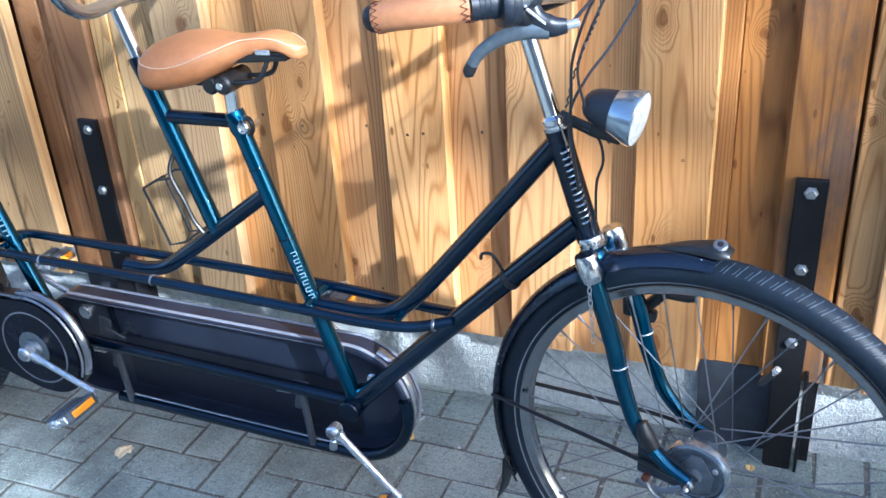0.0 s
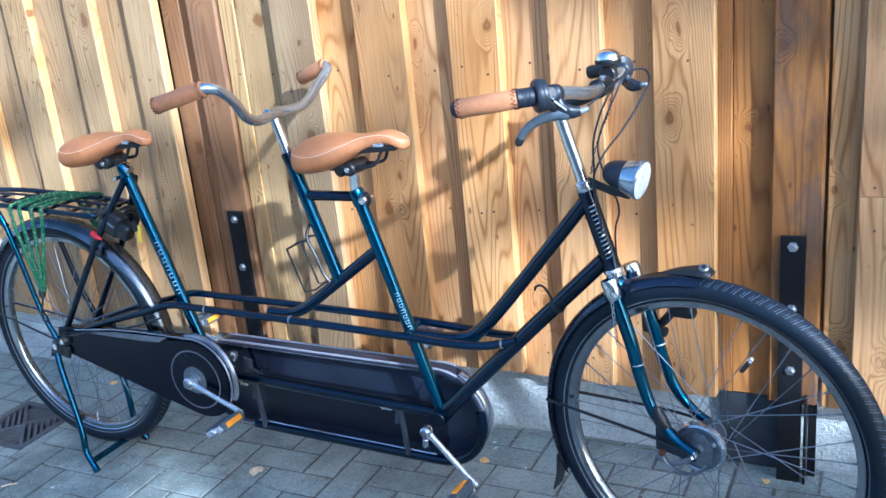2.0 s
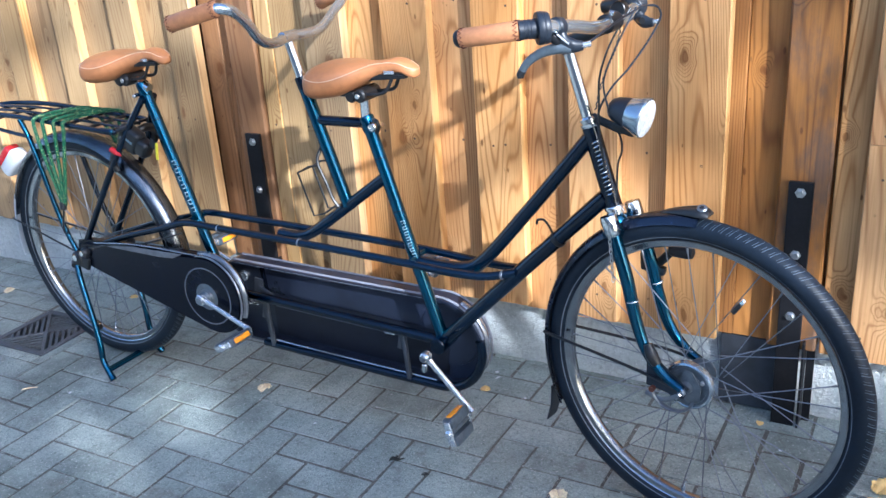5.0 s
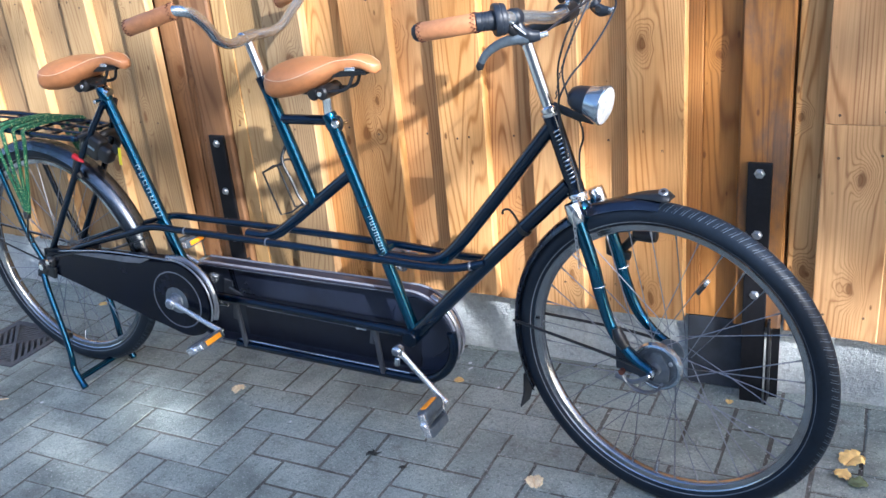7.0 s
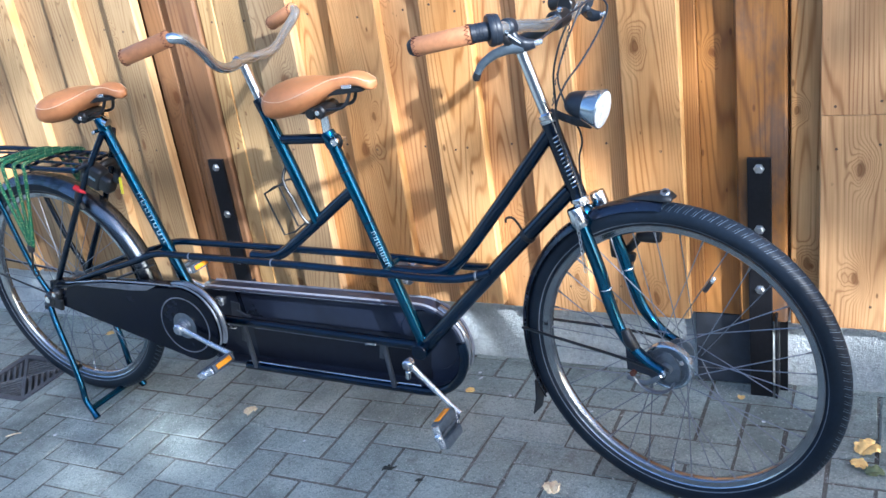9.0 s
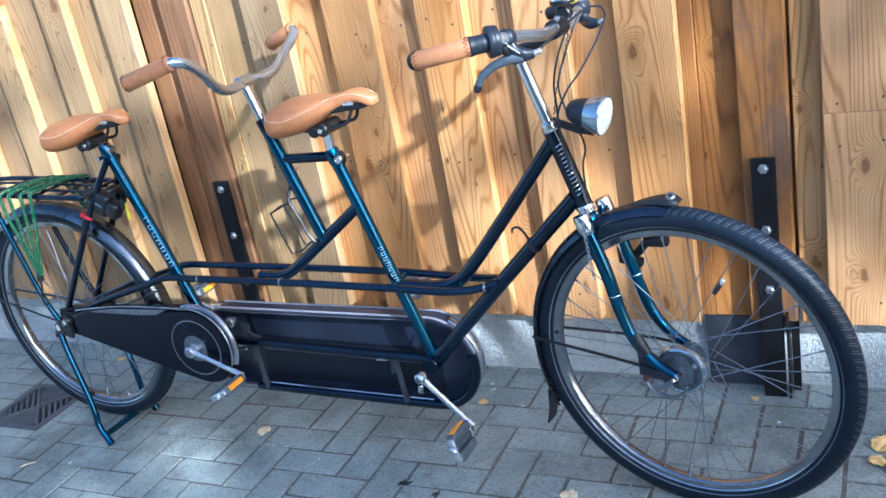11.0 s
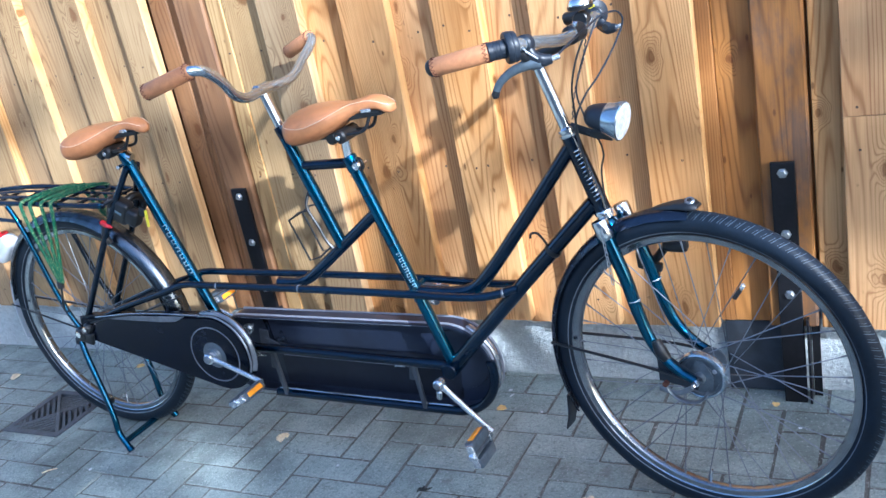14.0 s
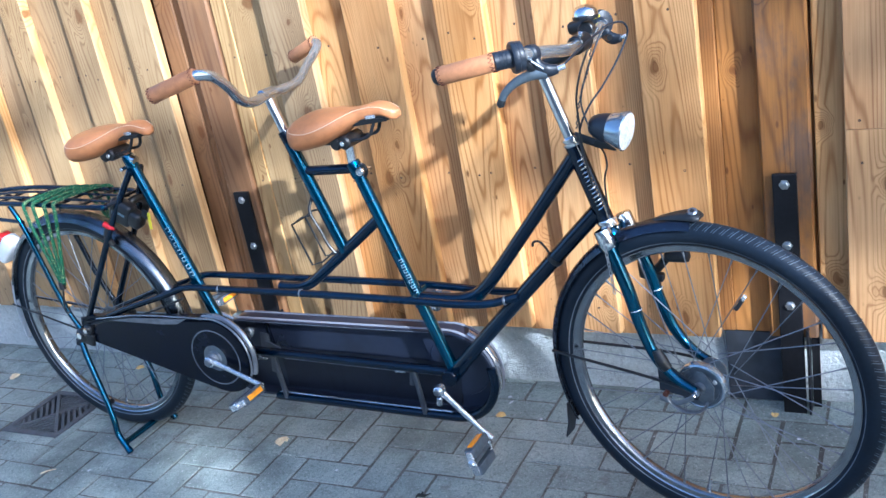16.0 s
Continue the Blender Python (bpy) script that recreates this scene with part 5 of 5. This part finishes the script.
# ring lock
lock = part("ring_lock", join(moved(block((0.075, 0.040, 0.070), None, 0.012, 3), pose(0.225, -0.030, 0.752, 0, 30)), moved(block((0.050, 0.040, 0.050), None, 0.012, 3), pose(0.262, -0.026, 0.728, 0, 30))), BLACK, tandem, "black ring lock with a key tag")
part("lock_ring", tube([(0.225, -0.030, 0.760), (0.245, 0.015, 0.775), (0.225, 0.060, 0.745), (0.190, 0.062, 0.700)], 0.012, 10, 5), BLACK, lock)
part("lock_arm", tube([(0.175, -0.052, 0.715), (0.158, -0.052, 0.680), (0.165, -0.050, 0.655)], [0.012, 0.011, 0.008], 10, 5), BLACK, lock)
part("lock_mark", moved(block((0.024, 0.001, 0.007), None), pose(0.236, -0.0506, 0.748, 0, 30)), LETTER, lock)
part("keyhole", turned([(0.007, 0), (0.007, 0.002), (0.003, 0.002)], Matrix.Translation((0.208, -0.050, 0.756)) @ SIDE, 16), DULL_ALU, lock)
part("red_slide", moved(turned([(0.003, -0.020), (0.0085, -0.016), (0.0085, 0.004), (0.002, 0.022)], Matrix()), pose(0.182, -0.058, 0.716, 0, 116)), RED, lock, "red lock lever")
part("key_tag", moved(block((0.009, 0.004, 0.050), None, 0.0015), pose(0.318, -0.03, 0.722, 0, 8)), YELLOW, lock, "yellow key tag")
part("key", moved(block((0.022, 0.006, 0.026), None, 0.004), pose(0.306, -0.03, 0.742, 0, 30)), BLACK, lock)

# bottle cage, pump hooks, small fittings
cage = part("bottle_cage", tube([(0.872, -0.022, 0.735), (0.845, -0.026, 0.730), (0.812, -0.030, 0.712), (0.848, -0.030, 0.602), (0.880, -0.026, 0.610), (0.915, -0.020, 0.635)], 0.0026, 8, 1), BLACK, tandem, "thin black wire bottle cage")
part("cage_wire", tube([(0.872, 0.022, 0.735), (0.845, 0.026, 0.730), (0.812, 0.030, 0.712), (0.848, 0.030, 0.602), (0.880, 0.026, 0.610), (0.915, 0.020, 0.635)], 0.0026, 8, 1), BLACK, cage)
part("cage_wire", rod((0.812, -0.030, 0.712), (0.812, 0.030, 0.712), 0.0026), BLACK, cage)
part("cage_plate", tube([(0.872, 0, 0.775), (0.868, -0.016, 0.745), (0.890, -0.018, 0.690), (0.905, -0.018, 0.650), (0.918, -0.016, 0.630)], 0.0042, 8, 5), BLACK, cage)
part("pump_hook", tube([(1.500, -0.006, 0.626), (1.492, -0.012, 0.652), (1.478, -0.012, 0.668), (1.462, -0.010, 0.664), (1.460, -0.010, 0.655)], 0.0028, 8, 4), BLACK, tandem, "thin wire hook on the down tube")
part("tube_clip", turned([(0.0188, -0.006), (0.0196, -0.004), (0.0196, 0.004), (0.0188, 0.006)], along((1.506, 0, 0.622), (1.434, 0, 0.551)), 20), BLACK, tandem)
for x in (1.375, 0.80, 0.52):
    part("cable_clip", turned([(0.0102, -0.003), (0.0110, -0.002), (0.0110, 0.002), (0.0102, 0.003)], along((x, -0.045 if x < 1.3 else -0.024, 0.527 if x < 1.3 else 0.523), (x + 0.1, -0.045 if x < 1.3 else -0.016, 0.527)), 14), DULL_ALU, tandem)
part("gear_cable", tube([(0.39, -0.058, 0.500), (0.25, -0.075, 0.455), (0.10, -0.085, 0.430), (0.0, -0.082, 0.405)], 0.0025, 8, 6), BLACK, tandem)

# ---- bungee ----
m, nt, b = material("green_cord")
tc = nd(nt, "ShaderNodeTexCoord").outputs["Object"]
w = nd(nt, "ShaderNodeTexVoronoi", {"Vector": scaled(nt, tc, (760, 760, 420)), "Scale": 1.0}).outputs["Color"]
sep = nd(nt, "ShaderNodeSeparateColor", {0: w}).outputs[0]
c = mixc(nt, ramp(nt, sep, 0.50, 0.6), (0.005, 0.115, 0.048), (0.002, 0.038, 0.017))
c = mixc(nt, ramp(nt, sep, 0.91, 0.94), c, (0.42, 0.48, 0.20))
nt.links.new(c, b.inputs["Base Color"])
b.inputs["Roughness"].default_value = 0.7
GREEN = m
bungee = thing("bungee_cord", "green elastic cord with yellow flecks strapped over the carrier", "bungee cord", tandem.matrix_basis @ Matrix.Translation((0, 0, -0.011)))
for k, x in enumerate((-0.110, -0.070, -0.022, 0.018)):
    part("strand", tube([(-0.062 + 0.004 * k, -0.088, 0.552), (x, -0.090, 0.780), (x, -0.086, 0.806), (x + 0.006, -0.070, 0.812), (x + 0.055, 0.070, 0.808), (x + 0.060, 0.086, 0.792), (0.036 + 0.004 * k, 0.088, 0.66)], 0.0054, 8, 5), GREEN, bungee)
part("hook", tube([(-0.060, -0.088, 0.560), (-0.068, -0.089, 0.520), (-0.082, -0.090, 0.480), (-0.076, -0.094, 0.460), (-0.060, -0.094, 0.462), (-0.058, -0.094, 0.478)], 0.0030, 8, 5), BLACK, bungee, "black wire hook")
part("hook", tube([(0.040, 0.088, 0.664), (0.036, 0.089, 0.628), (0.030, 0.090, 0.600), (0.038, 0.094, 0.584), (0.050, 0.094, 0.590), (0.050, 0.094, 0.604)], 0.0032, 8, 5), BLACK, bungee, "black wire hook")
for i in range(5):
    part("cord_wrap", turned([(0.0095, -0.002), (0.0110, 0.0), (0.0095, 0.002)], along((-0.0605 - 0.001 * i, -0.088, 0.556 - 0.0048 * i), (-0.066, -0.089, 0.520)), 12), BLACK, bungee)

# ---- unseen tree added so that its crown dapples the sun ----
m, nt, b = material("foliage")
v = coords(nt, False)
rnd = nd(nt, "ShaderNodeNewGeometry").outputs["Random Per Island"]
c = mixc(nt, rnd, (0.035, 0.075, 0.018), (0.10, 0.13, 0.03))
nt.links.new(c, b.inputs["Base Color"])
b.inputs["Roughness"].default_value = 0.6
FOLIAGE = m
BARK = stone("bark", (0.10, 0.075, 0.055), (0.16, 0.12, 0.09), (0.05, 0.038, 0.03), 0.5, 0.95, 0.1, 0.012)


def leaves(name, count, place, size, seed):
    """One mesh of many small leaves; place(rng) gives a point or None."""
    rng = np.random.default_rng(seed)
    verts, faces = [], []
    while len(faces) < count:
        p = place(rng)
        if p is None:
            continue
        t = Euler(rng.uniform(0, math.tau, 3)).to_matrix()
        q = size * rng.uniform(0.6, 1.3)
        base = len(verts)
        for x, y in ((-0.5, 0.0), (0.0, -0.3), (0.55, 0.0), (0.0, 0.3)):
            verts.append(tuple(Vector(p) + t @ Vector((x * q, y * q, 0.06 * q * (abs(y) > 0)))))
        faces.append((base, base + 1, base + 2, base + 3))
    me = bpy.data.meshes.new(name)
    me.from_pydata(verts, [], faces)
    me.materials.append(FOLIAGE)
    return me


TREE = Vector((4.3, -3.6, 0.0))


def crown_point(rng):
    """Leaves hang in loose layers, closest together low in the crown; gaps and clumps are placed to light and shade
    chosen spots.
    """
    d = rng.normal(size=3)
    d = d / np.linalg.norm(d) * rng.uniform(0.1, 1.0) ** 0.45
    p = (TREE.x + 3.1 * d[0], TREE.y + 1.15 * d[1], 3.60 + 1.75 * d[2])
    right, up = p[0] + 1.50 * p[1], p[2] + 0.87 * p[1]
    layer = 0.42 * noise.noise((right * 1.5, up * 3.6, 3.1)) + 0.66 * noise.noise((right * 3.4 + up, up * 6.5, 7.7)) + 0.30 * noise.noise((p[0] * 4.0, p[1] * 4.0, p[2] * 5.0))
    gap = -0.62 + 0.90 * min(1.0, max(0.0, (up + 0.10) / 0.30)) - 0.42 * math.exp(-((right + 0.18) / 0.26) ** 2) - 0.55 * math.exp(-((right + 1.80) / 0.26) ** 2 - ((up - 0.62) / 0.30) ** 2) - 0.08 * min(1.0, max(0.0, right / 0.15 + 1.0))
    # openings set along the sun's path to light chosen spots
    for x, z, w, clear in ((-2.43, -0.49, 0.27, 0.95), (-2.98, -0.67, 0.36, 0.95), (-1.05, 0.22, 0.34, 0.70)):
        gap += clear * math.exp(-((right - x) / w) ** 2 - ((up - z) / (0.36 * w)) ** 2)
    # clumps set to shade chosen spots; negative values thin the leaves instead
    for x, z, w, h, dense in ((0.26, 1.00, 0.18, 0.45, 0.50), (-2.42, 0.45, 0.34, 0.22, 0.55), (-1.80, 1.05, 0.20, 0.25, -0.45), (-2.80, 0.10, 0.42, 0.15, 0.70), (-1.25, 0.34, 0.30, 0.16, -0.50), (-0.52, 0.44, 0.30, 0.20, 0.35)):
        gap -= dense * math.exp(-((right - x) / w) ** 2 - ((up - z) / h) ** 2)
    return None if layer < gap else p


tree = thing("shade_tree", "leafy tree out of view, added to break the sunlight", "tree", pose(*TREE))
bm = tube([(0, 0, 0), (0.05, 0.02, 1.0), (-0.04, 0.03, 2.2), (0.02, 0, 3.4), (0.0, 0.05, 4.6)], [0.14, 0.11, 0.09, 0.06, 0.02], 12, 6)
part("trunk", bm, BARK, tree, "grey-brown tapered trunk")
for k in range(9):
    a, z = k * 2.4, 2.0 + 0.2 * k
    part("limb", tube([(0, 0, z), (0.7 * math.cos(a), 0.35 * math.sin(a), z + 0.35), (1.3 * math.cos(a), 0.95 * math.sin(a), z + 0.55)], [0.030, 0.02, 0.006], 8, 5), BARK, tree)
crown = new("crown", leaves("crown", 17000, crown_point, 0.080, 8))
crown.matrix_basis = Matrix.Translation(-TREE)
crown.parent = tree

# ---- unseen wall added to close the yard, pale grey for reflections and bounced light ----
yard_wall = new("wall_south", mesh_of(join(block((26.0, 0.24, 2.9), pose(-1.0, -9.0, 1.45), 0.01), block((26.2, 0.32, 0.10), pose(-1.0, -9.0, 2.95), 0.01)), "wall_south", WALL, False))
tagged(yard_wall, "plain grey rendered wall added out of view across the yard", "wall", kind="structure")

# ---- things on the ground ----
def leaf(x, y, size, turn, mat, label, seed):
    """A dry leaf folded along its midrib, with rolled and ragged edges."""
    rng = random.Random(seed)
    bm = bmesh.new()
    n, k = 14, 5
    fold, roll, droop = rng.uniform(52, 72), rng.uniform(0.15, 0.40), rng.uniform(0.25, 0.6)
    ragged = [1.0 + 0.13 * rng.uniform(-1, 1) for _ in range(2 * n + 2)]
    for side in (-1, 1):
        rows = []
        for i in range(n + 1):
            f = i / n
            w = size * 0.46 * (math.sin(math.pi * min(1.0, f * 0.94 + 0.06)) ** 0.62) * ragged[i + (n + 1) * (side > 0)] + 0.0008
            cx = size * (f - 0.5) * (1.0 - 0.12 * droop)
            cz = size * 0.10 * math.sin(math.pi * f) + size * 0.14 * droop * (f - 0.4) ** 2
            row = []
            for j in range(k + 1):
                g = j / k
                ang = radians(fold) * (1 - 0.9 * g * (0.6 + roll)) * (1.0 if side > 0 else 0.7)
                puff = 0.20 * size * noise.noise((f * 4 + seed, g * 3 + 5 * side, seed * 1.7))
                row.append(bm.verts.new((cx + 0.10 * size * g * (f - 0.3), side * w * g * math.cos(ang), 0.0025 + cz + w * g * math.sin(ang) + puff * g)))
            rows.append(row)
        for p, q in zip(rows, rows[1:]):
            for j in range(k):
                bm.faces.new((p[j], q[j], q[j + 1], p[j + 1]) if side > 0 else (p[j], p[j + 1], q[j + 1], q[j]))
    bmesh.ops.remove_doubles(bm, verts=bm.verts[:], dist=0.00005)
    low = min(v.co.z for v in bm.verts)
    for v in bm.verts:
        v.co.z += 0.0012 - low
    bmesh.ops.solidify(bm, geom=bm.faces[:], thickness=0.0006)
    ob = new("leaf", mesh_of(bm, "leaf", mat))
    ob.matrix_basis = pose(x, y, 0.0, 0, 0, turn)
    return tagged(ob, label, "leaf", "fallen leaves")


leaf(-1.400, -0.374, 0.042, 75, LEAF, "curled pale dry leaf on the paving", 1)
leaf(-0.417, -0.510, 0.046, 120, LEAF, "curled pale dry leaf beside the wheel", 2)
leaf(-0.789, -0.135, 0.028, 10, LEAF_OCHRE, "small ochre leaf near the plinth", 3)
leaf(-0.049, -0.020, 0.020, 90, LEAF_OCHRE, "small brown leaf at the bracket's foot", 4)
leaf(0.262, -0.190, 0.062, 60, LEAF_OCHRE, "crumpled ochre leaf on the paving", 5)
leaf(0.245, -0.255, 0.040, 140, LEAF_OCHRE, "small crumpled ochre leaf", 6)
leaf(0.280, -0.280, 0.042, 15, LEAF_GREEN, "narrow grey-green leaf on the paving", 7)
leaf(-2.28, -0.034, 0.030, 15, LEAF_OCHRE, "ochre leaf behind the rear wheel", 8)

leaf(-2.80, -0.165, 0.040, 100, LEAF, "pale curled leaf beside the plinth", 9)
for n, (x, y, size, turn) in enumerate(((-0.800, -0.030, 0.010, 20), (-0.785, -0.060, 0.016, 70), (-0.665, -0.134, 0.007, 0), (-0.418, -0.164, 0.008, 40), (0.02, -0.12, 0.008, 15), (-1.95, -0.62, 0.009, 50), (-1.15, -0.47, 0.007, 80))):
    rc_ = random.Random(40 + n)
    bm = block((size, size * (0.25 if n == 1 else 0.7), 0.003), None, 0.0008, 1)
    for v in bm.verts:
        v.co += Vector((rc_.uniform(-1, 1), rc_.uniform(-1, 1), rc_.uniform(-0.3, 0.3))) * size * 0.12
    chip = new("chip", mesh_of(bm, "chip", WHITE, False))
    chip.matrix_basis = pose(x, y, 0.0015, 0, 0, turn)
    tagged(chip, "tiny pale chip lying on the paving", "chip", "chips on the paving")
for x, y, size in ((-0.856, -0.531, 0.026), (-0.752, -0.557, 0.014)):
    rc_ = random.Random(int(-x * 1000))
    bm = bmesh.new()
    for k in range(7):
        a_ = k * 2.4 + rc_.random()
        r_ = size * rc_.uniform(0.5, 1.1)
        bm = join(bm, tube([(0, 0, 0.003), (0.5 * r_ * math.cos(a_), 0.5 * r_ * math.sin(a_), 0.004), (r_ * math.cos(a_ + 0.4), r_ * math.sin(a_ + 0.4), 0.002)], [size * 0.14, size * 0.11, size * 0.03], 6, 3))
    crumb = new("dead_moss", mesh_of(bm, "dead_moss", MOSS))
    crumb.matrix_basis = pose(x, y, 0.0)
    tagged(crumb, "dark shrivelled tuft of moss on the paving", "moss", "moss tufts")
twig = new("twig", mesh_of(tube([(-0.018, -0.016, 0.004), (-0.004, -0.004, 0.006), (0.016, 0.014, 0.004)], [0.0022, 0.0026, 0.0016], 8, 5), "twig", LEAF))
twig.matrix_basis = pose(-2.088, -0.653, 0.0)
tagged(twig, "short bleached twig lying on the paving", "twig")

drain = thing("drain_grate", "black cast-iron square drain grate set in the paving", "drain", pose((DRAIN[0] + DRAIN[2]) / 2, (DRAIN[1] + DRAIN[3]) / 2, 0.0))
dw, dh = DRAIN[2] - DRAIN[0], DRAIN[3] - DRAIN[1]
part("pit", block((dw - 0.01, dh - 0.01, 0.02), pose(0, 0, -0.035)), PIT, drain, smooth=False)
for s in (-1, 1):
    part("edge_bar", block((dw, 0.022, 0.03), pose(0, s * (dh / 2 - 0.011), -0.013), 0.002), GRATE, drain, smooth=False)
    part("edge_bar", block((0.022, dh - 0.045, 0.03), pose(s * (dw / 2 - 0.011), 0, -0.013), 0.002), GRATE, drain, smooth=False)
for s in (-1, 1):
    part("diagonal_bar", block((math.hypot(dw, dh) - 0.05, 0.012, 0.03), pose(0, 0, -0.0134 - 0.0003 * s, 0, 0, 45 * s), 0.002), GRATE, drain, smooth=False)
# each triangle between the diagonals has slots along one of them
half = dw / 2 - 0.022
for turn in range(4):
    for k in range(1, 8):
        u = k / 8 * half
        a, b = Vector((u, u, -0.013)), Vector((half, 2 * u - half, -0.013))
        length = (b - a).length
        if length < 0.02:
            continue
        bar = block((length + 0.006, 0.0090, 0.022), Matrix.Translation((a + b) / 2) @ Matrix.Rotation(math.atan2(b.y - a.y, b.x - a.x), 4, "Z"))
        part("slat", moved(bar, Matrix.Rotation(math.tau * turn / 4, 4, "Z")), GRATE, drain, smooth=False)

# ---- pavers ----
pavement = thing("pavement", "grey concrete block paving in herringbone bond", "pavement", kind="structure")
meshes = {(a, k): mesh_of(paver_mesh(11 * k + a, a), "paver", PAVER) for a in (False, True) for k in range(6)}
rest_v, rest_f = [], []
rng = random.Random(9)
near_count = 0
for x, y, across in paver_places():
    if y > 0.16:
        continue
    hx, hy = (UX / 2, UY) if across else (UX, UY / 2)
    if abs(x - (DRAIN[0] + DRAIN[2]) / 2) < hx + (DRAIN[2] - DRAIN[0]) / 2 and abs(y - (DRAIN[1] + DRAIN[3]) / 2) < hy + (DRAIN[3] - DRAIN[1]) / 2:
        # pavers that meet the drain are cut to its edge
        for a, b, c, d in ((x - hx, y - hy, min(x + hx, DRAIN[0]), y + hy), (max(x - hx, DRAIN[2]), y - hy, x + hx, y + hy), (max(x - hx, DRAIN[0]), y - hy, min(x + hx, DRAIN[2]), min(y + hy, DRAIN[1])), (max(x - hx, DRAIN[0]), max(y - hy, DRAIN[3]), min(x + hx, DRAIN[2]), y + hy)):
            if c - a > 0.012 and d - b > 0.012:
                ob = new("paver", mesh_of(block((c - a - 0.004, d - b - 0.004, 0.06), None, 0.003), "paver", PAVER))
                ob.matrix_basis = pose((a + c) / 2, (b + d) / 2, -0.030)
                ob.parent = pavement
        continue
    me = meshes[(across, rng.randrange(6))]
    pl = pose(x, y, -0.030 + rng.uniform(-0.0008, 0.0012), rng.uniform(-0.28, 0.28), rng.uniform(-0.28, 0.28), rng.uniform(-0.5, 0.5))
    if -2.65 < x < 0.42 and -0.98 < y and near_count < 330:
        ob = new("paver", me)
        ob.matrix_basis = pl
        ob.parent = pavement
        near_count += 1
    else:
        base = len(rest_v)
        rest_v += [pl @ v.co for v in me.vertices]
        rest_f += [[base + i for i in p.vertices] for p in me.polygons]
me = bpy.data.meshes.new("paver_field")
me.from_pydata(rest_v, [], rest_f)
me.materials.append(PAVER)
for p in me.polygons:
    p.use_smooth = True
me.set_sharp_from_angle(angle=radians(38))
field = new("paver_field", me)
field.parent = pavement
tagged(field, kind="stuff")
